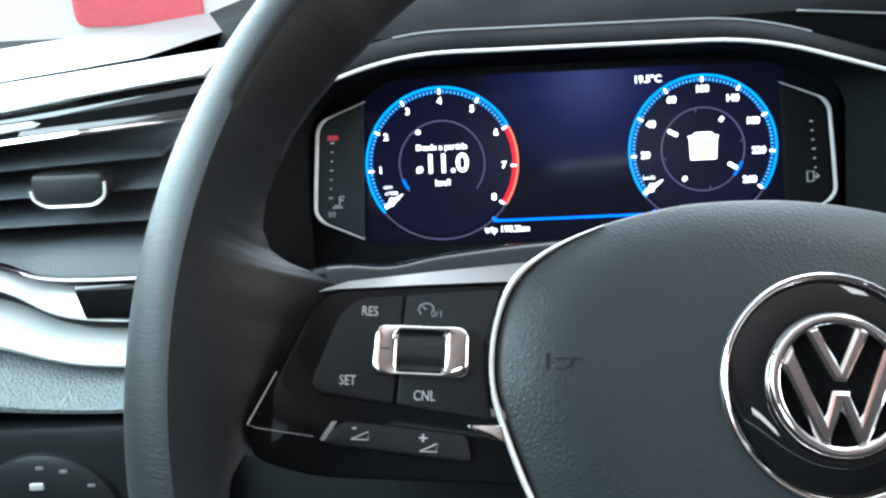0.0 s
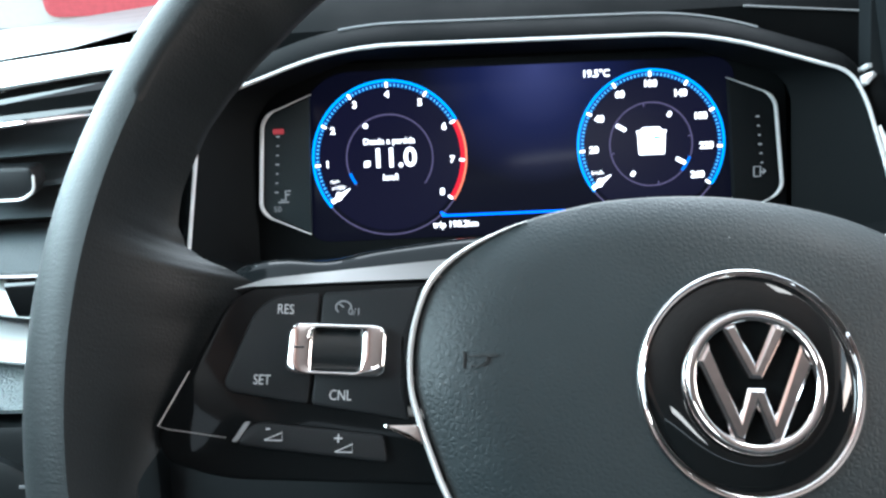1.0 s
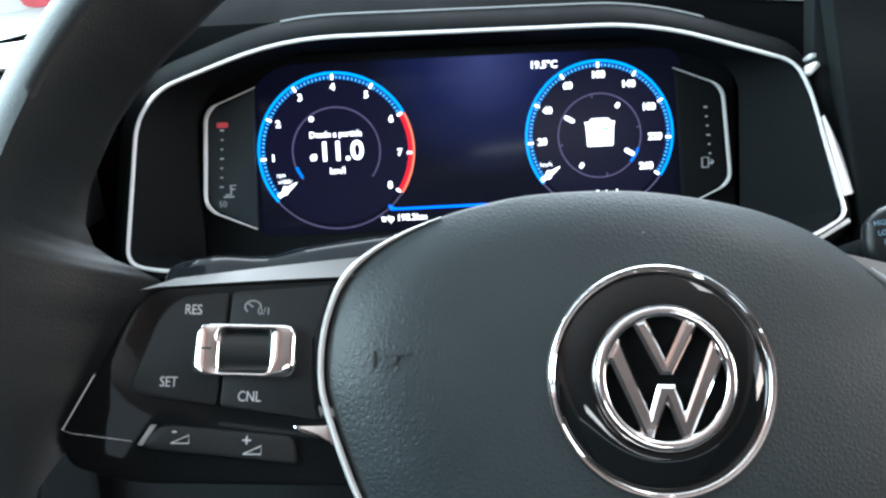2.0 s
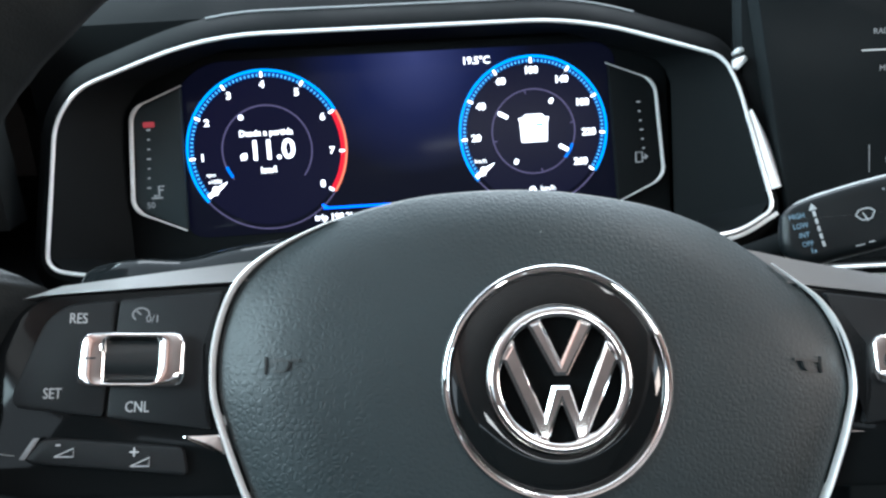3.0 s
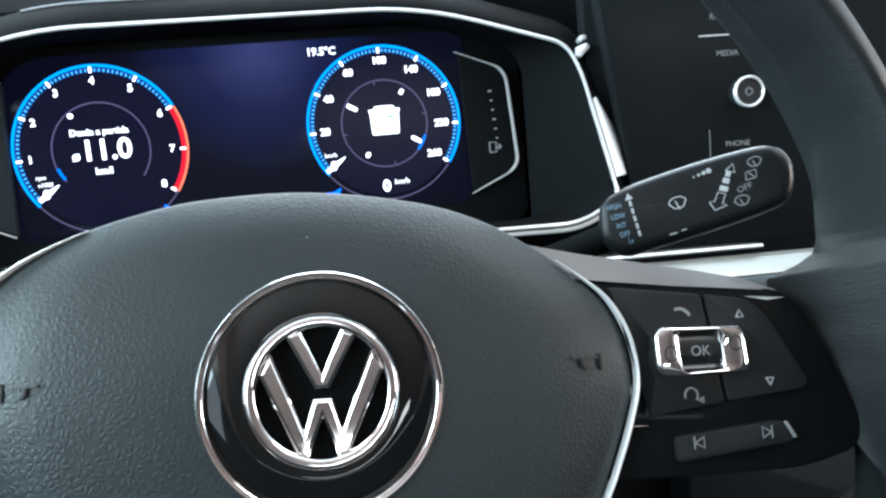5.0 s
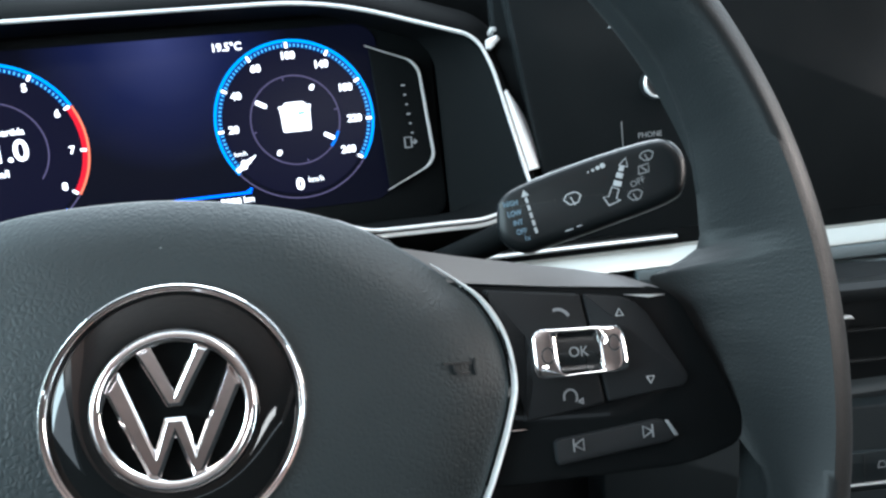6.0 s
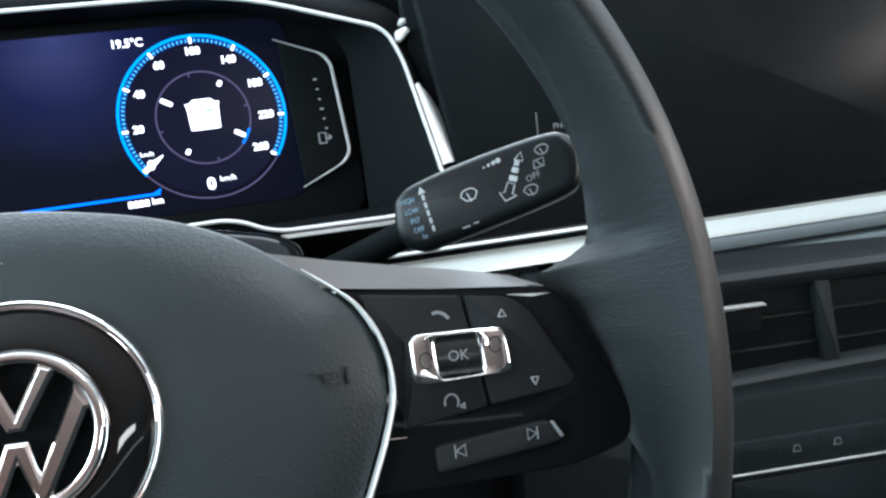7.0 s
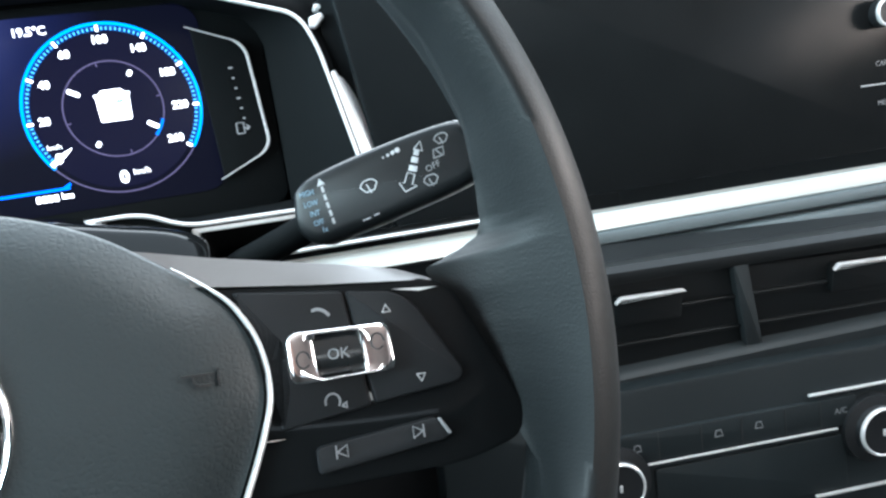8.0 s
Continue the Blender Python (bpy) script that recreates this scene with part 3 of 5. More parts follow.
# temperature and fuel scales at the sides
for side, cx in ((-1, -0.1366), (1, 0.1350)):
    for k in range(7):
        part("scale_mark", plate(at(box2(0.0015 if k % 3 else 0.0022, 0.0009, 0.0002), cx - (0.0 if side < 0 else 0.0008) + side * 0.00045 * k, -0.0263 - 0.0052 * k), 0.0036, 0.0038, 0.0001), DIM_LIT, cluster)
part("red_mark", plate(at(box2(0.0062, 0.0030, 0.0006), -0.1362, -0.0235), 0.0036, 0.0038, 0.0001), DIMRED_LIT, cluster)
part("coolant_symbol", strokes([[(-0.1372, -0.0620), (-0.1342, -0.0620), (-0.1342, -0.0570), (-0.1312, -0.0570)], [(-0.1342, -0.0590), (-0.1318, -0.0590)], [(-0.1385, -0.0632), (-0.1325, -0.0632)]], 0.0009, 0.0036), DIM_LIT, cluster)
letters("reading", "50", 0.0046, -0.1392, -0.0672, 0.0036, DIM_LIT, cluster)
part("fuel_symbol", strokes([[(0.1318, -0.0600), (0.1318, -0.0545), (0.1355, -0.0545), (0.1355, -0.0600), (0.1318, -0.0600)], [(0.1368, -0.0585), (0.1385, -0.0572), (0.1368, -0.0558)]], 0.0008, 0.0036), DIM_LIT, cluster)


# ---- steering wheel, turned a little to the right ----
WHEEL = basis((0.03466, 0.20858, 0.74009), (0.99662, -0.00485, -0.08205), (0.0746, 0.47264, 0.87809))
wheel = thing("steering_wheel", WHEEL, "black leather steering wheel with a grained airbag cover and chrome details", "steering wheel")
HX, HY = -0.0037, 0.0050
# inner radius of the leather by the angle over the level line; the webs reach in to the spokes
REACH = {-1: [(-40, 0.1660), (-20, 0.1668), (-14, 0.1655), (-11, 0.1610), (-9.1, 0.1572), (-4.6, 0.1508), (0.3, 0.1447), (4.4, 0.1388), (6.8, 0.1385), (7.7, 0.1450), (8.7, 0.1555), (9.6, 0.1606), (11.8, 0.1644), (14.9, 0.1655), (21.4, 0.1642), (25, 0.1624), (28, 0.1605), (34, 0.1575), (45, 0.1560), (70, 0.1600)],
         1: [(-40, 0.1670), (-20, 0.1690), (-14, 0.1685), (-11, 0.1656), (-9.1, 0.1626), (-4.6, 0.1565), (0.3, 0.1502), (4.4, 0.1446), (6.9, 0.1436), (7.7, 0.1510), (8.2, 0.1565), (9.1, 0.1622), (10.6, 0.1643), (15.4, 0.1665), (21, 0.1688), (29, 0.1690), (34, 0.1675), (60, 0.1640)]}


def rim_ring(a, side):
    """Section of the leather at an angle: a rounded outer face, a ridge, and an inner flank that runs out into the web."""
    r_in = knots(REACH[side], a)
    k = knots([(-24, 0.0), (-10, 1.0), (9, 1.0), (34, 0.0)], a)
    z_in = knots([(-30, 0.003), (-16, 0.003), (-9, -0.014), (9, -0.014), (34, -0.001)], a)
    ridge, inner, rear = (0.1734 + 0.0008 * side, 0.0228), (r_in, z_in), (0.1720, -0.0145)
    outer = bezier(rear, (0.1850, -0.0150), (0.1912, -0.0050), (0.1898, 0.0060), 8)[:-1] + bezier((0.1898, 0.0060), (0.1888, 0.0140), (0.1800, 0.0226), ridge, 9)[:-1]
    plain = bezier(ridge, (0.1690, 0.0222), (r_in + 0.0005, 0.0110), inner, 12)
    spread = bezier(ridge, (0.1685, 0.0080), (r_in + 0.62 * (0.1728 - r_in), z_in + 0.0035), inner, 12)
    flank = [(p[0] + (q[0] - p[0]) * k, p[1] + (q[1] - p[1]) * k) for p, q in zip(plain, spread)][:-1]
    behind = bezier(inner, (r_in + 0.006, z_in - 0.003), (0.1690, -0.0150 - 0.003 * k), rear, 6)[:-1]
    w = radians(a if side > 0 else 180 - a)
    return [(HX + r * math.cos(w), HY + r * math.sin(w), z) for r, z in outer + flank + behind]


def angles():
    a, out = -90.0, []
    while a < 90.0 - 1e-6:
        out.append(a)
        a += 0.25 if 5.5 < a < 11.5 else 1.0 if -36 <= a < 36 else 2.0
    return out


rings = [rim_ring(a, 1) for a in angles()] + [rim_ring(a, -1) for a in [90.0] + angles()[:0:-1]]
bm = loft(rings + [rings[0]])
bmesh.ops.remove_doubles(bm, verts=bm.verts, dist=1e-7)
part("rim", bm, LEATHER, wheel, "black leather-covered rim with webs towards the spokes", 75)

# bottom spoke
low = rounded([(-0.030, -0.070), (0.026, -0.070), (0.020, -0.166), (-0.024, -0.166)], 0.006)
part("bottom_spoke", plate(low, -0.028, -0.008, 0.004), SPOKEGLOSS, wheel, "gloss black lower spoke")

# airbag cover
half = [(0.0, 0.0522), (-0.030, 0.0504), (-0.050, 0.0458), (-0.0650, 0.0401), (-0.0790, 0.0320), (-0.0880, 0.0225), (-0.0925, 0.0085), (-0.0928, -0.0062), (-0.0896, -0.0176), (-0.0848, -0.0297), (-0.0810, -0.0378), (-0.0690, -0.0600), (-0.0500, -0.0800), (-0.0250, -0.0890), (0.0, -0.0905)]
half = [(x - 0.0015, y) for x, y in half]
other = [(-0.0015, -0.0905), (0.0235, -0.0890), (0.0485, -0.0800), (0.0675, -0.0600), (0.0795, -0.0378), (0.0833, -0.0297), (0.0880, -0.0180), (0.0911, -0.0062), (0.0896, 0.0070), (0.0840, 0.0183), (0.0760, 0.0256), (0.0635, 0.0343), (0.0485, 0.0424), (0.0285, 0.0487)]
pad_line = curve(half[:-1] + other, 5, True)
CX, CY = 0.0, -0.0040
cover = []
for p, q in zip(inset(pad_line, 0.0020), inset(pad_line, 0.0008)):
    cover.append(p.lerp(q, max(0.0, min(1.0, (q.y - 0.024) / 0.018))))


def pad_z(s):
    return 0.0050 - 0.0085 * s * s - 0.0045 * max(0.0, (s - 0.75) / 0.25) ** 2


dish = []
for p in cover:
    d = Vector((p.x - CX, p.y - CY)).normalized()
    dish.append(Vector((CX + 0.0309 * d.x, CY + 0.0309 * d.y)))
rings = [[(CX + (q.x - CX) * k, CY + (q.y - CY) * k, z) for q in dish] for k, z in ((0.5, 0.0), (0.99, 0.0))]
for u in (0.0, 0.01, 0.15, 0.3, 0.45, 0.6, 0.72, 0.82, 0.89, 0.94, 0.975, 1.0):
    ring = []
    for p, q in zip(cover, dish):
        c = q.lerp(p, u)
        s = Vector((c.x - CX, c.y - CY)).length / Vector((p.x - CX, p.y - CY)).length
        ring.append((c.x, c.y, pad_z(s)))
    rings.append(ring)
rings += [[(p.x, p.y, -0.018) for p in inset(cover, 0.0004)], [(p.x, p.y, -0.040) for p in inset(cover, 0.004)]]
part("airbag_cover", loft(rings, cap_first=True, cap_last=True), PAD, wheel, "dark grey grained airbag cover", 70)
# chrome line along the cover's sides and foot
start = next(i for i, p in enumerate(pad_line) if p.x < -0.060)
stop = max(i for i, p in enumerate(pad_line) if p.x > 0.066 and p.y > 0)
chrome_path = [(p.x, p.y, -0.0074) for p in inset(pad_line, 0.0010)[start:stop]]
part("cover_trim", sweep(chrome_path, oval(0.0009, 0.0021, 14), scale=lambda s: min(1.0, 0.15 + 9 * min(s, 1 - s))), BRIGHT, wheel, "curved chrome line round the cover")
# moulded horn signs
for sx in (-1, 1):
    cx, cy = sx * 0.0735 - 0.0004, 0.0
    lines = [[(-0.0046, 0.0024), (-0.0044, 0.0002), (-0.0046, -0.0022)], [(-0.0034, 0.0013), (-0.0010, 0.0014), (0.0048, 0.0016)], [(-0.0026, -0.0014), (0.0004, -0.0013), (0.0016, -0.0004), (0.0018, 0.0012)]]
    sec = [(-0.0003, -0.0004), (0.0003, -0.0004), (0.0003, 0.0004), (-0.0003, 0.0004)]
    raised = [[(cx - a * sx, cy + b, pad_z(abs(cx - a * sx - CX) / (0.0897 if sx > 0 else 0.0917)) + 0.0004) for a, b in l] for l in lines]
    part("horn_sign", merge(*[sweep(curve(l, 3), sec) for l in raised]), DARKMARK, wheel, "small moulded horn sign")
part("sensor_dot", revolve([(0.0004, 0), (0.0003, 0.0003)], -0.0030, 0.0372, 10), GREYPRINT, wheel)

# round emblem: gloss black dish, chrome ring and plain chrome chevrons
crown = [(r, 0.0052 - 26.0 * (r - 0.0205) ** 2) for r in [0.0293 - 0.0089 * k / 14 for k in range(15)]]
emblem = part("emblem", revolve([(0.0306, -0.002), (0.0306, 0.0026), (0.0297, 0.0029)] + crown + [(0.0170, 0.0044), (0.0020, 0.0044)], CX, CY, 128), PIANO, wheel, "round gloss black emblem disc")


# added matt disc that keeps lamp reflections out of the emblem's gloss middle
part("field", revolve([(0.0166, 0.0040), (0.0166, 0.0046), (0.0020, 0.0046)], CX, CY + 0.0004, 64), HOODM, emblem, "matt black disc added behind the chevrons against reflections")


def ring_solid(r0, r1, z0, z1, cx, cy, b=0.0005, n=80):
    prof = [(r1, z0), (r1, z1 - b), (r1 - b, z1), (r0 + b, z1), (r0, z1 - b), (r0, z0), (r1, z0)]
    bm = loft([[(cx + r * math.cos(2 * math.pi * k / n), cy + r * math.sin(2 * math.pi * k / n), z) for k in range(n)] for r, z in prof])
    bmesh.ops.remove_doubles(bm, verts=bm.verts, dist=1e-8)
    return bm


def turned_ring(profile, n=96):
    """A closed (radius, z) section turned round the emblem's middle."""
    rings = [[(CX + r * math.cos(2 * math.pi * k / n), CY + r * math.sin(2 * math.pi * k / n), z) for k in range(n)] for r, z in profile + profile[:1]]
    bm = loft(rings)
    bmesh.ops.remove_doubles(bm, verts=bm.verts, dist=1e-8)
    return bm


part("outer_ring", turned_ring([(0.0314, 0.0), (0.0317, 0.0036), (0.0314, 0.0046), (0.0309, 0.0050), (0.0304, 0.0048), (0.0302, 0.0044), (0.0299, 0.0046), (0.0295, 0.0043), (0.0292, 0.0034), (0.0292, 0.0)]), CHROME, emblem, "thin chrome ring")
part("inner_ring", moved(turned_ring([(0.0201, 0.0045), (0.0199, 0.0056), (0.0195, 0.0066), (0.0190, 0.0073), (0.0187, 0.0076), (0.0183, 0.0077), (0.0172, 0.0077), (0.0167, 0.0074), (0.0162, 0.0066), (0.0162, 0.0040)]), Matrix.Translation((0, 0.0004, 0))), CHROME, emblem, "chrome ring with a sloping flank", 60)


def placed(pts):
    return [Vector((CX + 1.03 * x, CY + 0.0004 + 1.03 * y)) for x, y in pts]


v_half = [(-0.0019, 0.0005), (-0.0093, 0.0143), (-0.0049, 0.0157), (0.0, 0.0050)]
w_half = [(-0.0026, -0.0013), (-0.0046, -0.0088), (-0.0122, 0.0106), (-0.0156, 0.0050), (-0.0064, -0.0150), (-0.0034, -0.0158), (0.0, -0.0064)]
for name, half in (("upper_chevron", v_half), ("lower_chevron", w_half)):
    line = placed(half + [(-x, y) for x, y in half[-2::-1]])
    rings = [[(p.x, p.y, z) for p in inset(line, d)] for d, z in ((0, 0.0040), (0, 0.0058), (0.0004, 0.0067), (0.0010, 0.0072), (0.0013, 0.0074))]
    part(name, loft(rings, cap_first=True, cap_last=True), CHROME, emblem, "plain chrome chevron", 15)

# spokes: lacquered panel, grey upper trim, buttons
def spoke(side):
    s = new("spoke")
    s.parent = wheel
    flip = (lambda pts: mirrored(pts)) if side > 0 else (lambda pts: [Vector(p) for p in pts])
    dx = -0.0012 if side > 0 else 0.0
    sh = lambda pts: [Vector((p[0] + dx, p[1])) for p in flip(pts)]
    panel = rounded([(-0.0780, 0.0235), (-0.1395, 0.0195), (-0.1465, 0.0150), (-0.1635, -0.0215), (-0.1610, -0.0300), (-0.1440, -0.0345), (-0.0760, -0.0345)], [0.003, 0.005, 0.005, 0.005, 0.006, 0.01, 0.003], 5)
    part("panel", plate(sh(panel), -0.020, -0.0076, 0.0018), SPOKEGLOSS, s, "gloss black lacquered panel")
    # highlight at the panel's outer corner, built as a thin silver line
    corner = sh([(-0.1556, -0.0054), (-0.1592, -0.0130), (-0.1628, -0.0206), (-0.1600, -0.0214), (-0.1500, -0.0225), (-0.1437, -0.0232)])
    if side < 0:
        part("panel_glint", sweep([(p.x, p.y, -0.0079 if i < 3 else -0.0074) for i, p in enumerate(corner)], oval(0.00015, 0.00015, 6), scale=lambda u: 1.3 if u < 0.45 else 0.55), SATIN, s, "thin highlight line on the panel's edge")
    # sloping grey trim along the upper edge
    lower = [(-0.0700, 0.0250), (-0.0860, 0.0236), (-0.1150, 0.0214), (-0.1400, 0.0192), (-0.1450, 0.0182)]
    upper = [(-0.0600, 0.0340), (-0.0790, 0.0312), (-0.1120, 0.0266), (-0.1370, 0.0228), (-0.1442, 0.0202)]
    if side > 0:
        lower = [(-0.0712, 0.0246), (-0.0859, 0.0230), (-0.1053, 0.0211), (-0.1291, 0.0194), (-0.1400, 0.0187)]
        upper = [(-0.0560, 0.0372), (-0.0790, 0.0326), (-0.1145, 0.0267), (-0.1308, 0.0235), (-0.1398, 0.0200)]
    lo, up_ = sh(lower), sh(upper)
    rows = [[(p.x, p.y, -0.0086 if i == 0 else -0.0072) for i, p in enumerate(lo)], [(p.x, p.y - 0.0004, -0.0125) for p in up_], [(p.x, p.y, -0.0180) for p in up_], [(p.x, p.y, -0.0180) for p in lo]]
    part("upper_trim", loft([list(c) for c in zip(*rows)], cap_first=True, cap_last=True), STRIP, s, "smooth grey trim on the spoke", 25)
    # two button plates with a gap between them
    pick = lambda left_side, right_side: right_side if side > 0 else left_side
    far = pick([(-0.1198, 0.0181), (-0.1330, 0.0167), (-0.1384, 0.0120), (-0.1455, -0.0080), (-0.1440, -0.0108), (-0.1214, -0.0135)],
               [(0.1130, 0.0183), (0.1270, 0.0165), (0.1325, 0.0122), (0.1443, -0.0084), (0.1426, -0.0112), (0.1176, -0.0137)])
    near = pick([(-0.0910, 0.0208), (-0.1190, 0.0182), (-0.1206, -0.0136), (-0.0927, -0.0170), (-0.0954, -0.0070), (-0.0951, 0.0060)],
                [(0.0826, 0.0214), (0.1122, 0.0184), (0.1167, -0.0139), (0.0915, -0.0170), (0.0942, -0.0070), (0.0939, 0.0060)])
    for o in (rounded(far, [0.0014, 0.006, 0.006, 0.002, 0.003, 0.0014], 4), rounded(near, 0.0014, 3)):
        part("button", plate(o, -0.0078, -0.0060, 0.0009), BUTTON, s, "matt black button")
    # chrome frame with a dark roller
    outer = pick([(-0.1282, -0.0052), (-0.1002, -0.0056), (-0.1002, 0.0090), (-0.1276, 0.0090)], [(0.1248, -0.0050), (0.0953, -0.0054), (0.0950, 0.0088), (0.1237, 0.0084)])
    hole = pick([(-0.1207, -0.0041), (-0.1073, -0.0041), (-0.1073, 0.0076), (-0.1207, 0.0076)], [(0.1156, -0.0039), (0.1031, -0.0043), (0.1027, 0.0073), (0.1148, 0.0071)])
    outer, hole = resample(rounded(outer, 0.0034, 5), 64), resample(rounded(hole, 0.0012, 4), 64)
    roll = pick((-0.1209, -0.1071), (0.1025, 0.1158))
    steps = [(0.0, -0.0064), (0.0, -0.0038), (0.05, -0.0031), (0.14, -0.0027), (0.32, -0.0024), (0.5, -0.0023), (0.7, -0.0024), (0.86, -0.0027), (0.95, -0.0031), (1.0, -0.0038), (1.0, -0.0066)]
    rings = [[(q.x, q.y, z) for q in [p.lerp(h, u) for p, h in zip(outer, hole)]] for u, z in steps]
    part("rocker_frame", loft(rings), CHROME, s, "bright chrome rocker frame", 60)
    rows = [[(roll[0] + (roll[1] - roll[0]) * i / 6, y, -0.0032 - 60.0 * (y - 0.00175) ** 2) for i in range(7)] for y in [-0.0043 + 0.0119 * j / 10 for j in range(11)]]
    rows = [[(x, y, -0.0072) for x, y, z in rows[0]]] + rows + [[(x, y, -0.0072) for x, y, z in rows[-1]]]
    part("roller", loft(rows, closed=False), ROLLER, s, "dark ribbed roller in the frame", 60)
    # lower rocker
    rocker = rounded(pick([(-0.1000, -0.0212), (-0.1360, -0.0184), (-0.1412, -0.0238), (-0.1390, -0.0252), (-0.0985, -0.0287)],
                          [(0.1000, -0.0226), (0.1345, -0.0197), (0.1384, -0.0252), (0.1360, -0.0266), (0.1002, -0.0301)]), [0.0018, 0.003, 0.0018, 0.003, 0.0018], 4)
    part("lower_button", plate(rocker, -0.0080, -0.0058, 0.0009), BUTTON, s, "matt black lower button")
    # glint on the lower rocker's end, painted as a grey sliver
    glint = rounded(pick([(-0.1368, -0.0186), (-0.1384, -0.0186), (-0.1416, -0.0240), (-0.1402, -0.0242)], [(0.1342, -0.0203), (0.1352, -0.0203), (0.1380, -0.0250), (0.1369, -0.0252)]), 0.0003, 2)
    part("rocker_glint", plate(glint, -0.0058, -0.0053, 0.0002), GREYPRINT, s)
    z = -0.0060
    if side < 0:
        # small reflection in the lacquer beside the cover, shaped as a chrome piece
        cover_glint = rounded([(-0.1004, -0.0184), (-0.0905, -0.0180), (-0.0890, -0.0236), (-0.0935, -0.0210), (-0.0985, -0.0196)], 0.0008, 3)
        part("cover_glint", plate(cover_glint, -0.0080, -0.0052, 0.0006), CHROME, s, "small bright reflection in the lacquer beside the cover")
        letters("print", "RES", 0.0040, -0.1294, 0.0128, z, SOFTPRINT, s, squeeze=0.78)
        letters("print", "SET", 0.0040, -0.1347, -0.0072, z, SOFTPRINT, s, squeeze=0.78)
        letters("print", "CNL", 0.0041, -0.1126, -0.0108, z, SOFTPRINT, s, squeeze=0.78)
        letters("print", "0/1", 0.0029, -0.1098, 0.0128, z, GREYPRINT, s)
        part("icon", strokes([curve([(-0.1130 + 0.0022 * math.cos(radians(a)), 0.0140 + 0.0018 * math.sin(radians(a))) for a in range(-10, 260, 30)], 2), [(-0.1130, 0.0140), (-0.1143, 0.0150)]], 0.0004, z), GREYPRINT, s)
        for cx, cy, sign in ((-0.1305, -0.0222, "-"), (-0.1110, -0.0248, "+")):
            part("icon", strokes([[(cx - 0.0022, cy - 0.0012), (cx + 0.0026, cy - 0.0012), (cx + 0.0026, cy + 0.0010), (cx - 0.0022, cy - 0.0012)]], 0.00030, z + 0.0006), SOFTPRINT, s)
            letters("print", sign, 0.0048, cx - 0.0014, cy + 0.0022, z + 0.0006, SOFTPRINT, s)
        part("dash_mark", plate(at(box2(0.0028, 0.0005), -0.1243, 0.0022), -0.0026, -0.0021, 0.0001), DARKMARK, s)
    else:
        # highlight on the gloss upper bevel, built as a silver sliver
        part("panel_glint", loft([[(0.1262, 0.0172, z), (0.1330, 0.0168, z), (0.1400, 0.0164, z), (0.1345, 0.0158, z)] for z in (-0.0080, -0.0071)], cap_last=True), SATIN, s, "thin highlight sliver on the panel's upper bevel")
        # reflection in the lacquer over the lower button, modelled as a chrome line
        part("ledge_glint", sweep([(0.0868, -0.0190, -0.0072), (0.0895, -0.0190, -0.0070), (0.0925, -0.0191, -0.0072)], oval(0.0003, 0.0003, 8), scale=lambda u: 0.4 + 0.6 * min(1, 4 * min(u, 1 - u))), CHROME, s, "thin reflection in the gloss over the lower button")
        letters("print", "OK", 0.0042, 0.1088, 0.0015, -0.0033, GREYPRINT, s)
        part("icon", strokes([curve([(0.1032, 0.0139), (0.1048, 0.0142), (0.1066, 0.0135), (0.1079, 0.0121)], 4)], 0.0009, z), GREYPRINT, s)
        for cx, cy, d in ((0.1238, 0.0120, 1), (0.1314, -0.0084, -1)):
            part("icon", strokes([[(cx - 0.0012, cy - 0.0010 * d), (cx + 0.0012, cy - 0.0010 * d), (cx, cy + 0.0011 * d), (cx - 0.0012, cy - 0.0010 * d)]], 0.00035, z), SOFTPRINT, s)
        part("icon", merge(strokes([curve([(0.1060 + 0.0020 * math.cos(radians(a)), -0.0112 + 0.0022 * math.sin(radians(a))) for a in range(-40, 230, 30)], 2)], 0.0005, z), strokes([[(0.1084, -0.0126), (0.1097, -0.0119), (0.1097, -0.0133), (0.1084, -0.0126)]], 0.0006, z)), GREYPRINT, s)
        for cx, cy, d in ((0.1071, -0.0246, -1), (0.1281, -0.0230, 1)):
            part("icon", strokes([[(cx + 0.0016 * d, cy), (cx - 0.0012 * d, cy + 0.0016), (cx - 0.0012 * d, cy - 0.0016), (cx + 0.0016 * d, cy)], [(cx + 0.0018 * d, cy + 0.0018), (cx + 0.0018 * d, cy - 0.0018)]], 0.0004, z + 0.0006), GREYPRINT, s)
        for cx, cy in ((0.0992, 0.0012), (0.1196, 0.0034)):
            part("frame_mark", strokes([curve([(cx + 0.0018 * math.cos(radians(a)), cy + 0.0022 * math.sin(radians(a))) for a in range(0, 330, 40)], 2)], 0.0004, -0.0024), DARKMARK, s)
    return s


spoke(-1)
spoke(1)

# steering column behind the wheel
column = thing("steering_column", IDENT, "black plastic steering column cover behind the wheel", "column")
o = rounded([(-0.060, -0.085), (-0.062, 0.010), (-0.045, 0.024), (0.045, 0.024), (0.062, 0.010), (0.060, -0.085)], 0.014, 5)
part("column_cover", moved(loft([[(p.x, p.y, z) for p in inset(o, d)] for d, z in ((0.008, -0.045), (0.001, -0.050), (0, -0.058), (-0.004, -0.22))], cap_first=True, cap_last=True), WHEEL), PANEL, column, "black column shroud")
top_line = curve([(-0.1470, 0.7200), (-0.1405, 0.7312), (-0.1300, 0.7350), (-0.1170, 0.7358), (-0.0990, 0.7345), (-0.0800, 0.7378), (-0.0620, 0.7398), (-0.0370, 0.7420), (0.0000, 0.7436), (0.0400, 0.7428), (0.0800, 0.7340), (0.1000, 0.7285), (0.1095, 0.7215), (0.1110, 0.7120)], 5)
rows = []
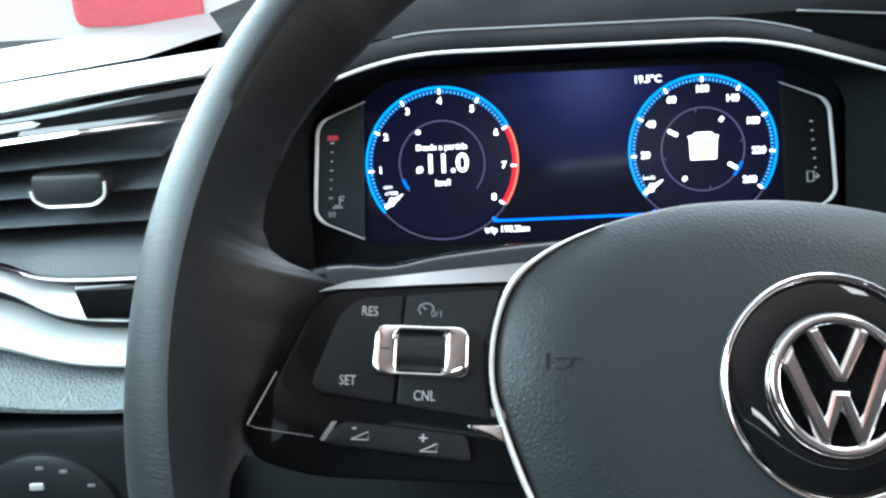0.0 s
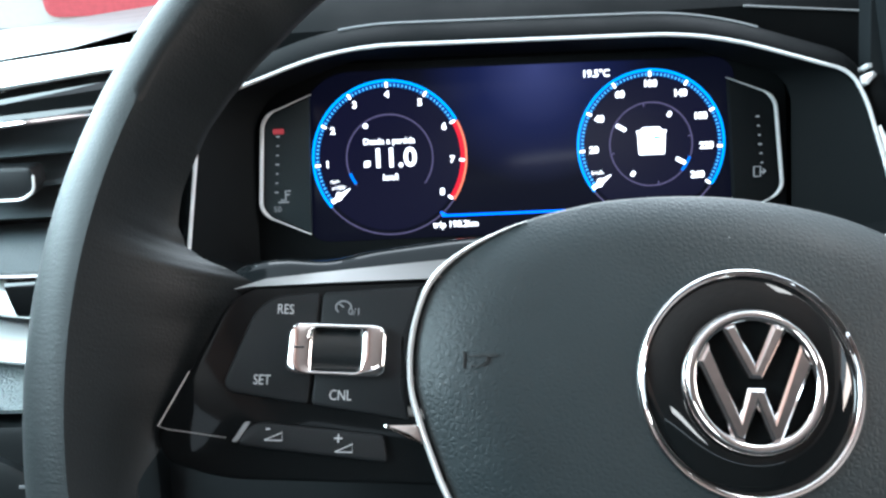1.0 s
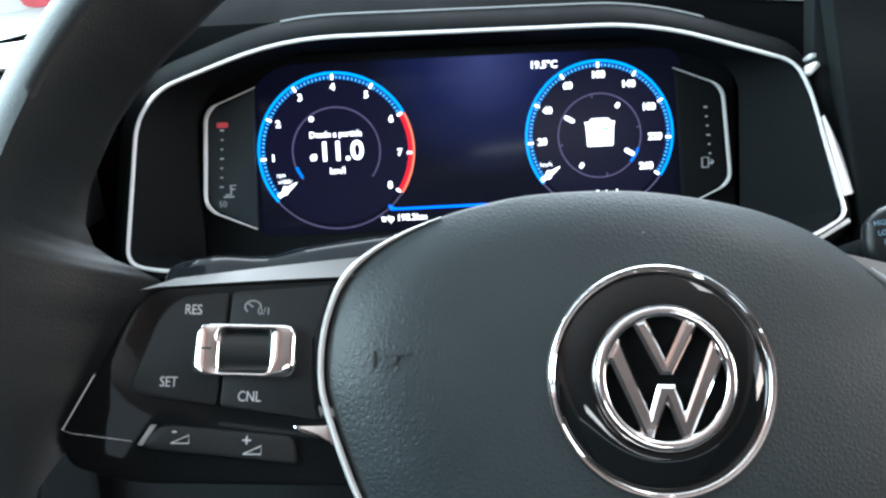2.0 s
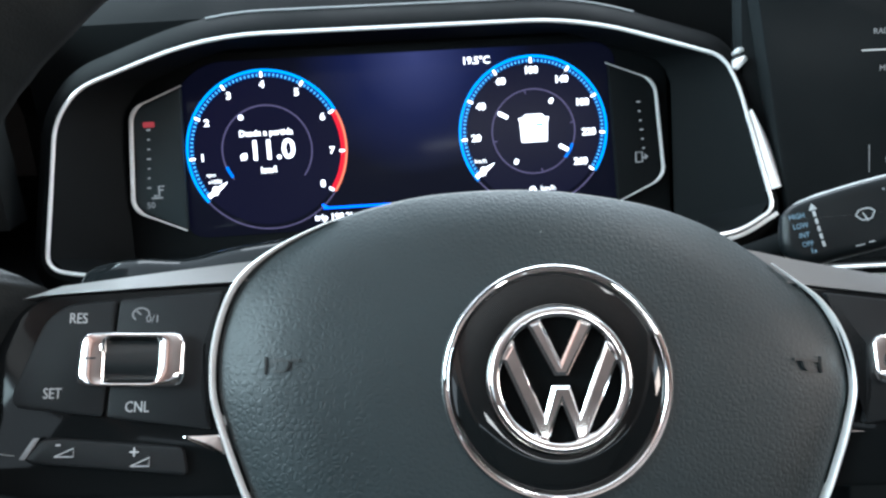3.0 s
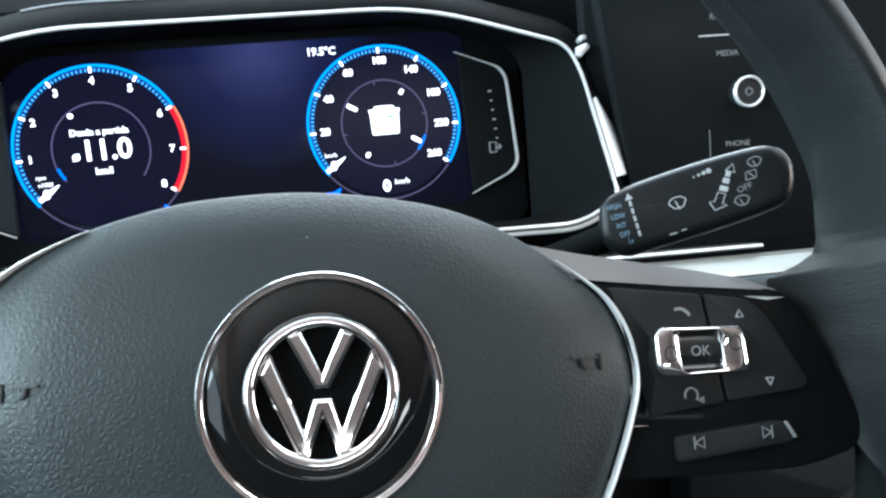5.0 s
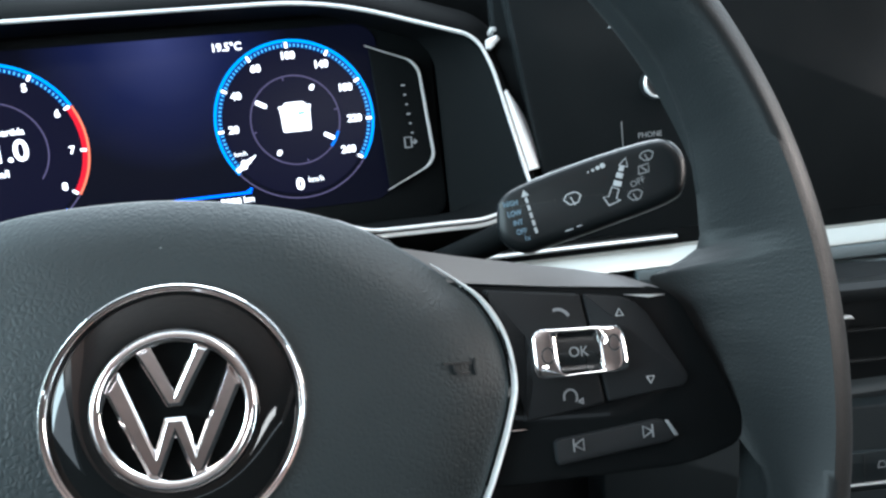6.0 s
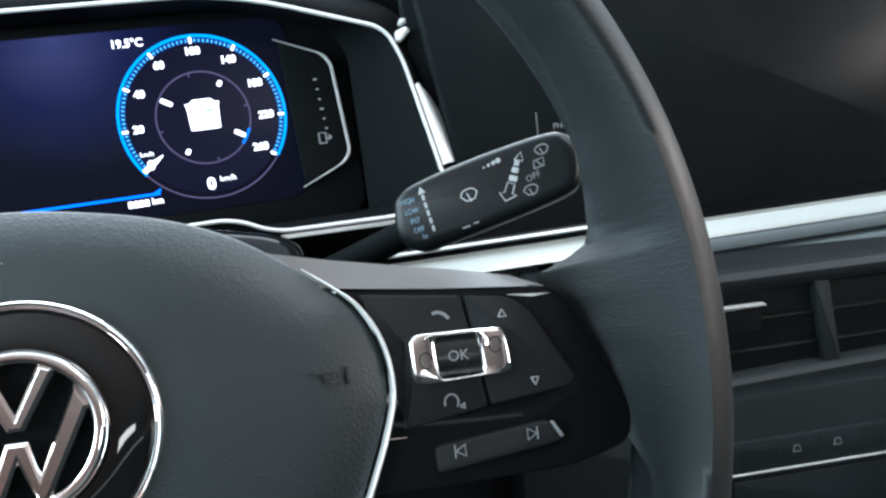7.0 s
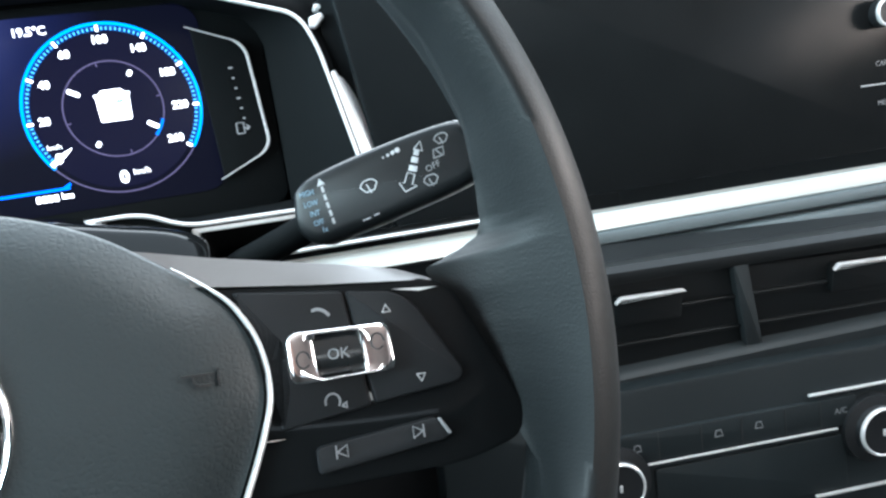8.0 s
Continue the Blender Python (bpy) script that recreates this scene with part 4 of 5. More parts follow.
for y, dz, k in ((0.300, -0.022, 0.96), (0.322, -0.0080, 0.99), (0.333, -0.0022, 1.0), (0.338, -0.0002, 1.0), (0.340, -0.0003, 1.0), (0.345, -0.0030, 0.995), (0.395, -0.0180, 1.0)):
    rows.append([((p.x + 0.018) * k - 0.018, y, p.y + dz) for p in top_line] + [(0.10, y, 0.66), (-0.13, y, 0.66)])
part("upper_shroud", loft(rows, cap_first=True, cap_last=True), SPOKEGLOSS, column, "gloss black upper column shroud")


# ---- screen unit in the middle of the dashboard ----
SCREEN = basis((0.376, 0.383, 0.772), (0.9982, -0.06, 0), (0, 0.24, 0.97))
unit = thing("infotainment_screen", SCREEN, "switched-off glossy black touch screen with two round knobs", "screen")
part("glass", plate(rounded([(-0.183, -0.081), (0.150, -0.081), (0.150, 0.081), (-0.205, 0.081)], 0.006), -0.012, 0.0, 0.0012), GLASSY, unit, "black glass front", 30)
part("surround", plate(rounded([(-0.198, -0.080), (0.150, -0.080), (0.150, 0.080), (-0.198, 0.080)], 0.006), -0.024, -0.0125, 0.001), GLASSY, unit, "dark frame behind the glass")
bpy.data.objects["glass"].location = (0.008, -0.005, 0)
for kx in (-0.1195, 0.1125):
    k = new("knob")
    k.parent = unit
    k.location = (kx, 0, 0)
    part("knob_body", revolve([(0.0078, 0), (0.0078, 0.0055), (0.0074, 0.0070), (0.0062, 0.0070), (0.0058, 0.0064), (0.0010, 0.0064)], n=40), PANEL, k)
    part("chrome_ring", ring_solid(0.0067, 0.0080, 0.0055, 0.0076, 0, 0, 0.0005, 48), BRIGHT, k, "chrome ring")
    part("cap_mark", ring_solid(0.0015, 0.0020, 0.0064, 0.0067, 0, 0, 0.0001, 20), GREYPRINT, k)
for text, x, y in (("RADIO", -0.1300, 0.0390), ("MEDIA", -0.1272, 0.0205), ("PHONE", -0.1230, -0.0258), ("CAR", 0.1125, -0.0275), ("MENU", 0.1150, -0.0497)):
    letters("print", text, 0.0040, x, y, 0.0001, GREYPRINT, unit)
for x0, x1, y in ((-0.1420, -0.1146, 0.0298), (0.0985, 0.1300, -0.0390)):
    part("divider_line", plate(at(box2(x1 - x0, 0.0006), (x0 + x1) / 2, y), 0, 0.0002, 0.0001), PRINT, unit)
part("divider_line", plate(at(box2(0.0004, 0.014), -0.1380, -0.0248), 0, 0.0002, 0.0001), GREYPRINT, unit)

# ---- centre air vents, turned a little towards the driver ----
VENT = basis((0.28, 0.305, 0.66), (0.9925, -0.1219, 0), (0, 0.02, 1))
vent = thing("centre_air_vent", VENT, "black centre air vent with horizontal slats and chrome levers", "air vent")


part("recess", plate(rounded([(-0.07, -0.036), (0.34, -0.036), (0.34, 0.008), (-0.07, 0.020)], 0.003), -0.050, -0.0045, 0.001), VENTM, vent)
part("upper_ledge", loft([[(x, y, z) for y, z in ((0.0262, -0.004), (0.0245, 0.0), (0.0215, 0.001), (0.0185, 0.0), (0.0180, -0.024), (0.0090, -0.030), (0.0120, -0.042))] for x in (-0.09, 0.36)], cap_first=True, cap_last=True), VENTM, vent, "dark edge over the vent")
part("lower_ledge", loft([[(x, y + 0.04 * (x - 0.07), z) for y, z in ((-0.0255, -0.030), (-0.0257, 0.000), (-0.0263, 0.0030), (-0.0277, 0.0045), (-0.0335, 0.0043), (-0.0460, -0.012))] for x in (-0.09, 0.36)], cap_first=True, cap_last=True), DARKGREY, vent, "grey ledge under the vent")
for cx in (-0.060, 0.070, 0.198):
    part("divider", plate(rounded([(cx + 0.0025, -0.0285), (cx + 0.0112, -0.0285), (cx - 0.0017, 0.0190), (cx - 0.0097, 0.0190)], 0.0015), -0.006, 0.0005, 0.001), DARKGREY, vent, "grey upright between the vents")
def upright_x(cx, y):
    """Middle of the slanting upright at a height."""
    return cx + 0.0068 - 0.0133 * (y + 0.0285) / 0.0505


for x0, c0, c1 in ((-0.052, -0.060, 0.070), (0.078, 0.070, 0.198), (0.206, 0.198, 0.335)):
    for y in (0.0010, -0.0158):
        part("slat", loft([[(x, y + u, z) for u, z in ((0.0009, -0.006), (0.0009, -0.0030), (0.0004, -0.0024), (-0.0004, -0.0024), (-0.0009, -0.0030), (-0.0009, -0.006))] for x in (upright_x(c0, y), upright_x(c1, y))], cap_first=True, cap_last=True), VENTM, vent)
    lx = x0 + 0.0745 if x0 < 0 else x0 + 0.056
    lever = part("lever", plate(rounded(at(box2(0.033, 0.015), lx - 0.003, 0.0035), 0.002), -0.006, 0.0005, 0.0012), VENTM, vent, "vent lever")
    tip = rounded([(lx - 0.0210, 0.0094), (lx - 0.0185, 0.0124), (lx + 0.0130, 0.0119), (lx + 0.0142, 0.0107), (lx + 0.0130, 0.0107), (lx - 0.0178, 0.0111), (lx - 0.0203, 0.0088)], 0.0005, 2)
    part("chrome_edge", plate(tip, 0.0004, 0.0026, 0.0004), BRIGHT, lever, "chrome edge")

# ---- climate controls ----
CLIMATE = basis((0.28, 0.285, 0.615), (0.9925, -0.1219, 0), (0, 0.28, 0.96))
clim = thing("climate_panel", CLIMATE, "dark climate control panel with chrome lines and round dials", "control panel")
part("face", plate(rounded([(-0.09, -0.16), (0.36, -0.16), (0.36, 0.020), (-0.09, 0.016)], 0.004), -0.03, 0.0, 0.002), CLIMATEM, clim, "dark satin panel")

def place_along(x0, x1, y, h, z0, z1, bevel=0.0002):
    """A level bar on a panel, by its ends."""
    return plate(at(box2(x1 - x0, h, h * 0.3), (x0 + x1) / 2, y), z0, z1, bevel)


# buttons, chrome lines and dials of the climate panel
part("upper_bank", plate(rounded([(-0.006, -0.0195), (0.116, -0.0195), (0.116, -0.0045), (-0.006, -0.0045)], 0.002), 0.0, 0.0022, 0.0008), CLIMATEM, clim, "row of dark buttons")
for x in (0.0124, 0.0340, 0.0548, 0.0776, 0.0962):
    part("button_gap", plate(at(box2(0.0005, 0.0135), x, -0.0120), 0.0021, 0.0024, 0.0001), DARKMARK, clim)
part("chrome_line", place_along(0.0063, 0.1050, -0.0202, 0.0010, 0.0018, 0.0028, 0.0003), BRIGHT, clim, "thin chrome line")
part("chrome_line", place_along(0.0910, 0.2600, -0.0014, 0.0011, 0.0006, 0.0024, 0.0003), BRIGHT, clim, "thin chrome line")
part("chrome_line", place_along(0.0920, 0.2600, -0.0535, 0.0012, 0.0006, 0.0024, 0.0003), BRIGHT, clim, "thin chrome line")
part("lower_bank", plate(rounded([(0.010, -0.0520), (0.110, -0.0520), (0.110, -0.0235), (0.010, -0.0235)], 0.002), 0.0, 0.0016, 0.0008), CLIMATEM, clim, "lower row of dark buttons")
for kx, ky in ((-0.0105, -0.0258), (0.1248, -0.0232)):
    k = new("climate_dial")
    k.parent = clim
    k.location = (kx, ky, 0)
    part("dial_body", revolve([(0.0175, 0), (0.0172, 0.004), (0.0125, 0.005), (0.0118, 0.0085), (0.0110, 0.0095), (0.0010, 0.0092)], n=48), PANEL, k)
    part("dial_ring", ring_solid(0.0106, 0.0122, 0.0080, 0.0100, 0, 0, 0.0007, 56), BRIGHT, k, "chrome ring")
    part("dial_mark", plate(box2(0.0014, 0.0034, 0.0004), 0.0092, 0.0096, 0.0001), PRINT, k)
letters("print", "A/C", 0.0042, 0.1072, -0.0115, 0.0023, GREYPRINT, clim)
for x, y in ((0.0017, -0.0114), (0.0428, -0.0112), (0.0637, -0.0108)):
    part("symbol", strokes([[(x - 0.002, y - 0.0015), (x + 0.002, y - 0.0015), (x + 0.0012, y + 0.0015), (x - 0.0012, y + 0.0015), (x - 0.002, y - 0.0015)]], 0.0005, 0.0022), GREYPRINT, clim)

# window reflection built as bright blades, and the chrome tip beside the instruments
def flank_strip(offsets, y0, y1, n=8, point=0.0):
    """A narrow strip on the hood's flank: (offset from the chrome line, height) pairs from y0 down to y1."""
    rows = []
    for k in range(n + 1):
        s = k / n
        y = y0 + (y1 - y0) * s
        x = 0.1755 + 0.17 * (-0.038 - y)
        w = 1.0 - point * (1 - s) ** 3
        row = [(x + o * (w if o > 0.002 else 1.0), y + 0.0022 * o / 0.01, z) for o, z in offsets]
        rows.append([ARCH @ Vector(p) for p in row + [(row[-1][0], row[-1][1], -0.020), (row[0][0], row[0][1], -0.012)]])
    return loft(rows, cap_first=True, cap_last=True)


part("window_reflection", flank_strip([(0.0016, 0.0010), (0.0045, 0.0016), (0.0076, -0.0010)], -0.0530, -0.0945, point=0.45), BLADE_SHINE, dashboard, "blade-shaped window reflection beside the instruments")
part("window_reflection", flank_strip([(0.0081, -0.0022), (0.0100, -0.0040), (0.0124, -0.0070)], -0.0560, -0.0945, point=0.4), BLADE_SHINE, dashboard, "outer edge of the blade-shaped window reflection")
foot = rounded([(0.1000, -0.1172), (0.1660, -0.1188), (0.1890, -0.1065)], 0.012, 6, closed=False)
part("trim_foot", sweep(on(ARCH, foot, -0.0010), box2(0.0022, 0.0020, 0.0006), up=ARCH.to_3x3().col[2]), SATIN, dashboard, "grey lower lip of the chrome line")
tip_m = ARCH @ Matrix.Translation((0.1770, -0.0265, 0.0008))
part("trim_tip", moved(plate(rounded([(-0.0035, -0.0030), (-0.0010, -0.0042), (0.0048, 0.0010), (0.0030, 0.0034), (-0.0030, 0.0014)], 0.0008), -0.006, 0.0014, 0.0010), tip_m), BRIGHT, dashboard, "small chrome tip")
part("trim_spot", moved(plate(rounded(box2(0.0034, 0.0026), 0.0008), -0.008, 0.0, 0.0008), ARCH @ Matrix.Translation((0.1793, -0.0195, 0.0))), BRIGHT, dashboard, "small chrome spot")

# ---- wiper stalk ----
STALK = basis((0.1698, 0.2842, 0.7525), (0.8947, -0.3118, 0.3199), (-0.1298, 0.5038, 0.854))
stalk = thing("wiper_stalk", STALK, "dark grey wiper stalk with white printed symbols", "stalk")
face = curve([(-0.0265, 0.0085), (-0.0180, 0.0114), (0.0080, 0.0124), (0.0330, 0.0113), (0.0400, 0.0078), (0.0420, 0.0002), (0.0390, -0.0090), (0.0320, -0.0122), (0.0080, -0.0136), (-0.0120, -0.0140), (-0.0245, -0.0136), (-0.0308, -0.0060), (-0.0292, 0.0040)], 4, True)
rings = [[(p.x, p.y, z) for p in inset(face, d)] for d, z in ((0.006, -0.019), (0.002, -0.0165), (0.0, -0.011), (0.0, -0.0035), (0.0006, -0.0014), (0.0020, -0.0003), (0.0045, 0.0))]
part("lever", loft(rings, cap_first=True, cap_last=True), STALKM, stalk, "dark grey lever", 50)
# highlight on the upper edge, built as a bright line
part("edge_line", sweep([(p.x, p.y, -0.0085) for p in inset(face, -0.0004)[3:16]], oval(0.0007, 0.0007, 8), scale=lambda s: min(1.0, 0.3 + 4 * min(s, 1 - s))), BRIGHT, stalk, "thin highlight along the stalk's upper edge")
# two short pale dashes near the lower edge
for x0, x1, y in ((-0.0060, -0.0030, -0.0112), (-0.0015, 0.0005, -0.0109)):
    part("edge_dash", plate(at(box2(x1 - x0, 0.0004), (x0 + x1) / 2, y), -0.0004, 0.0003, 0.0001), STALKPRINT, stalk)
# highlight on the end's edge, built as a pale line
part("end_line", sweep([(p.x, p.y, -0.0030) for p in face[15:21]], oval(0.0003, 0.0003, 6), scale=lambda s: min(1.0, 0.3 + 3 * min(s, 1 - s))), STALKPRINT, stalk, "thin highlight at the stalk's end")
part("arm", sweep([(-0.020, -0.003, -0.010), (-0.040, -0.004, -0.020), (-0.075, -0.004, -0.040)], oval(0.0058, 0.0070, 16)), HOODM, stalk, "dark arm")
part("push_button", plate(curve([(0.0405, 0.006), (0.0425, 0.001), (0.0405, -0.006), (0.0395, 0.0)], 3, True), -0.012, -0.003, 0.0008), PANEL, stalk)
for text, x, y in (("HIGH", -0.0225, 0.0052), ("LOW", -0.0222, 0.0012), ("INT", -0.0219, -0.0026), ("OFF", -0.0216, -0.0062), ("1x", -0.0203, -0.0092)):
    letters("print", text, 0.0029, x, y, 0.0001, BLUEPRINT, stalk, turn=-6, squeeze=0.8)
for k in range(5):
    part("print_bar", plate(at(box2(0.0010, 0.0022), -0.0163, 0.0046 - 0.0030 * k), 0, 0.0002, 0.0001), STALKPRINT, stalk)
part("print_arrow", loft([[(-0.0178, 0.0062, z), (-0.0148, 0.0062, z), (-0.0163, 0.0088, z)] for z in (0, 0.0002)], cap_last=True), STALKPRINT, stalk)


def screen_icon(cx, cy, s):
    o = curve([(cx - 0.0026 * s, cy + 0.0004 * s), (cx - 0.0012 * s, cy + 0.0018 * s), (cx + 0.0016 * s, cy + 0.0018 * s), (cx + 0.0030 * s, cy + 0.0004 * s)], 4)
    o = [Vector((cx - 0.0012 * s, cy - 0.0016 * s))] + list(o) + [Vector((cx + 0.0016 * s, cy - 0.0016 * s)), Vector((cx - 0.0012 * s, cy - 0.0016 * s))]
    return [o, [(cx + 0.0004 * s, cy - 0.0022 * s), (cx - 0.0004 * s, cy + 0.0008 * s)]]


part("wiper_icon", strokes(screen_icon(0.0, -0.0005, 1.15), 0.00045, 0.0001), STALKPRINT, stalk)
for k in range(4):
    r = 0.0004 + 0.0002 * k
    part("print_dot", revolve([(r, 0), (r * 0.9, 0.0002)], 0.0085 + 0.0019 * k, 0.0071 + 0.0002 * k, 10), STALKPRINT, stalk)
arrow = [(0.0120, -0.0072), (0.0110, -0.0036), (0.0128, -0.0040), (0.0150, -0.0010), (0.0172, -0.0026), (0.0152, -0.0056), (0.0166, -0.0066), (0.0120, -0.0072)]
part("arrow_outline", strokes([arrow], 0.0004, 0.0001), STALKPRINT, stalk)
for k, (x, y, w) in enumerate(((0.0173, -0.0004, 0.0030), (0.0189, 0.0022, 0.0024), (0.0203, 0.0044, 0.0018))):
    part("print_bar", moved(plate(box2(w, 0.0020), 0, 0.0002, 0.0001), Matrix.Translation((x, y, 0)) @ Matrix.Rotation(radians(-32), 4, "Z")), STALKPRINT, stalk)
part("arrow_outline", strokes([[(0.0198, 0.0058), (0.0226, 0.0042), (0.0229, 0.0076), (0.0198, 0.0058)]], 0.0004, 0.0001), STALKPRINT, stalk)
part("rear_icon", strokes(screen_icon(0.0300, 0.0058, 0.9), 0.00045, 0.0001), STALKGREY, stalk)
part("rear_icon", strokes([[(0.0255, 0.0002), (0.0292, 0.0002), (0.0298, 0.0030), (0.0262, 0.0030), (0.0255, 0.0002)], [(0.0285, 0.0006), (0.0270, 0.0026)]], 0.00045, 0.0001), STALKGREY, stalk)
letters("print", "OFF", 0.0032, 0.0242, -0.0023, 0.0001, STALKGREY, stalk, turn=8)
part("rear_icon", strokes(screen_icon(0.0218, -0.0066, 0.95), 0.00045, 0.0001), STALKGREY, stalk)

# ---- driver-side end of the dashboard ----
def ribbon(upper, lower, depth, bulge, n=14, end=-0.197):
    """A curved trim between an upper and a lower line of (x, y, z), with thickness and a soft swell."""
    U, W = curve(upper, n), curve(lower, n)
    keep = [i for i, (a, b) in enumerate(zip(U, W)) if max(a.x, b.x) < end]
    U, W = [U[i] for i in keep], [W[i] for i in keep]
    back = Vector((0, depth, 0))
    rows = []
    for a, b in zip(U, W):
        rows.append([a + back, a + Vector((0, 0.001, 0)), a.lerp(b, 0.12) + Vector((0, -0.6 * bulge, 0)), a.lerp(b, 0.5) + Vector((0, -bulge, 0)), a.lerp(b, 0.88) + Vector((0, -0.6 * bulge, 0)), b + Vector((0, 0.001, 0)), b + back])
    return loft(rows, cap_first=True, cap_last=True)


side_vent = thing("side_air_vent", IDENT, "black side air vent in a bright silver frame", "air vent")
part("vent_recess", bar_x(-0.46, -0.20, [(0.40, 0.812), (0.42, 0.812), (0.42, 0.735), (0.40, 0.735)]), DARKMARK, side_vent)
part("top_strip", ribbon([(-0.46, 0.372, 0.800), (-0.36, 0.362, 0.8115), (-0.265, 0.352, 0.8215), (-0.166, 0.345, 0.8320), (-0.12, 0.345, 0.836)], [(-0.46, 0.362, 0.786), (-0.36, 0.350, 0.7985), (-0.268, 0.342, 0.8095), (-0.177, 0.337, 0.8205), (-0.12, 0.337, 0.826)], 0.03, 0.003, end=-0.160), SATIN, side_vent, "bright silver strip over the vent")
part("upper_face", ribbon([(-0.46, 0.366, 0.786), (-0.36, 0.356, 0.7985), (-0.268, 0.350, 0.8090), (-0.177, 0.345, 0.8200), (-0.14, 0.345, 0.8245)], [(-0.46, 0.366, 0.776), (-0.36, 0.356, 0.7865), (-0.271, 0.350, 0.7960), (-0.187, 0.346, 0.8035), (-0.14, 0.346, 0.8075)], 0.03, 0.0005, end=-0.160), PIANO, side_vent, "gloss black band")
part("slot", ribbon([(-0.275, 0.349, 0.8030), (-0.262, 0.349, 0.8045), (-0.246, 0.349, 0.8062)], [(-0.275, 0.349, 0.7992), (-0.262, 0.349, 0.8008), (-0.246, 0.349, 0.8024)], 0.004, 0.0006), SATIN, side_vent, "small silver slider")
part("middle_line", ribbon([(-0.46, 0.352, 0.7770), (-0.36, 0.347, 0.7880), (-0.271, 0.344, 0.7975), (-0.187, 0.342, 0.8045), (-0.14, 0.342, 0.8085)], [(-0.46, 0.351, 0.7745), (-0.36, 0.345, 0.7850), (-0.271, 0.343, 0.7945), (-0.187, 0.341, 0.8022), (-0.14, 0.341, 0.8064)], 0.01, 0.001, end=-0.160), CHROME, side_vent, "thin chrome line")
for z0, z1 in ((0.783, 0.7865), (0.7700, 0.7725), (0.7565, 0.7575)):
    part("slat", loft([[(x, y, z0 + (z1 - z0) * (x + 0.276) / 0.072 + u) for y, u in ((0.400, 0.0105), (0.352, 0.0012), (0.3505, 0.0), (0.352, -0.0008), (0.400, 0.0070))] for x in (-0.44, -0.35, -0.276, -0.2)], cap_first=True, cap_last=True), GREY, side_vent, "dark grey slat")
tab = part("tab", plate(rounded([(-0.2583, 0.7815), (-0.2583, 0.7715), (-0.2528, 0.7665), (-0.2310, 0.7665), (-0.2245, 0.7715), (-0.2245, 0.7815)], 0.003), 0, 0.010, 0.002), PANEL, side_vent, "vent tab")
tab.matrix_local = Matrix(((1, 0, 0, 0), (0, 0, -1, 0.354), (0, 1, 0, 0), (0, 0, 0, 1)))
edge = rounded([(-0.2586, 0.7745), (-0.2580, 0.7705), (-0.2530, 0.7668), (-0.2310, 0.7668), (-0.2250, 0.7705), (-0.2242, 0.7775)], 0.003, 4, closed=False)
part("tab_edge", sweep([(p.x, p.y, 0.0104) for p in edge], oval(0.0007, 0.0006, 8)), BRIGHT, tab, "chrome lower edge")
part("lower_sill", ribbon([(-0.46, 0.352, 0.775), (-0.36, 0.350, 0.7580), (-0.283, 0.350, 0.7475), (-0.245, 0.350, 0.7470), (-0.14, 0.350, 0.7480)], [(-0.46, 0.345, 0.768), (-0.36, 0.342, 0.7540), (-0.283, 0.340, 0.7425), (-0.245, 0.339, 0.7335), (-0.14, 0.339, 0.7350)], 0.03, 0.002), GREY, side_vent, "grey lower sill of the vent")
part("sill_line", ribbon([(-0.46, 0.344, 0.7690), (-0.36, 0.340, 0.7552), (-0.283, 0.338, 0.7438), (-0.245, 0.337, 0.7349), (-0.14, 0.337, 0.7364)], [(-0.46, 0.344, 0.7662), (-0.36, 0.340, 0.7524), (-0.283, 0.338, 0.7410), (-0.245, 0.337, 0.7325), (-0.14, 0.337, 0.7340)], 0.006, 0.0008), CHROME, side_vent, "thin chrome line under the sill")
part("lower_frame", ribbon([(-0.46, 0.355, 0.766), (-0.36, 0.352, 0.7535), (-0.283, 0.352, 0.7430), (-0.245, 0.352, 0.7310), (-0.14, 0.352, 0.7320)], [(-0.46, 0.339, 0.752), (-0.36, 0.339, 0.7430), (-0.286, 0.340, 0.7300), (-0.245, 0.340, 0.7125), (-0.14, 0.340, 0.7090)], 0.03, 0.004), SATIN, side_vent, "silver lower frame of the vent")
part("frame_pocket", ribbon([(-0.2450, 0.3385, 0.7300), (-0.21, 0.3385, 0.7305), (-0.15, 0.3385, 0.7310)], [(-0.2420, 0.3385, 0.7135), (-0.21, 0.3385, 0.7118), (-0.15, 0.3385, 0.7110)], 0.004, 0.0005), PIANO, side_vent, "gloss black pocket")
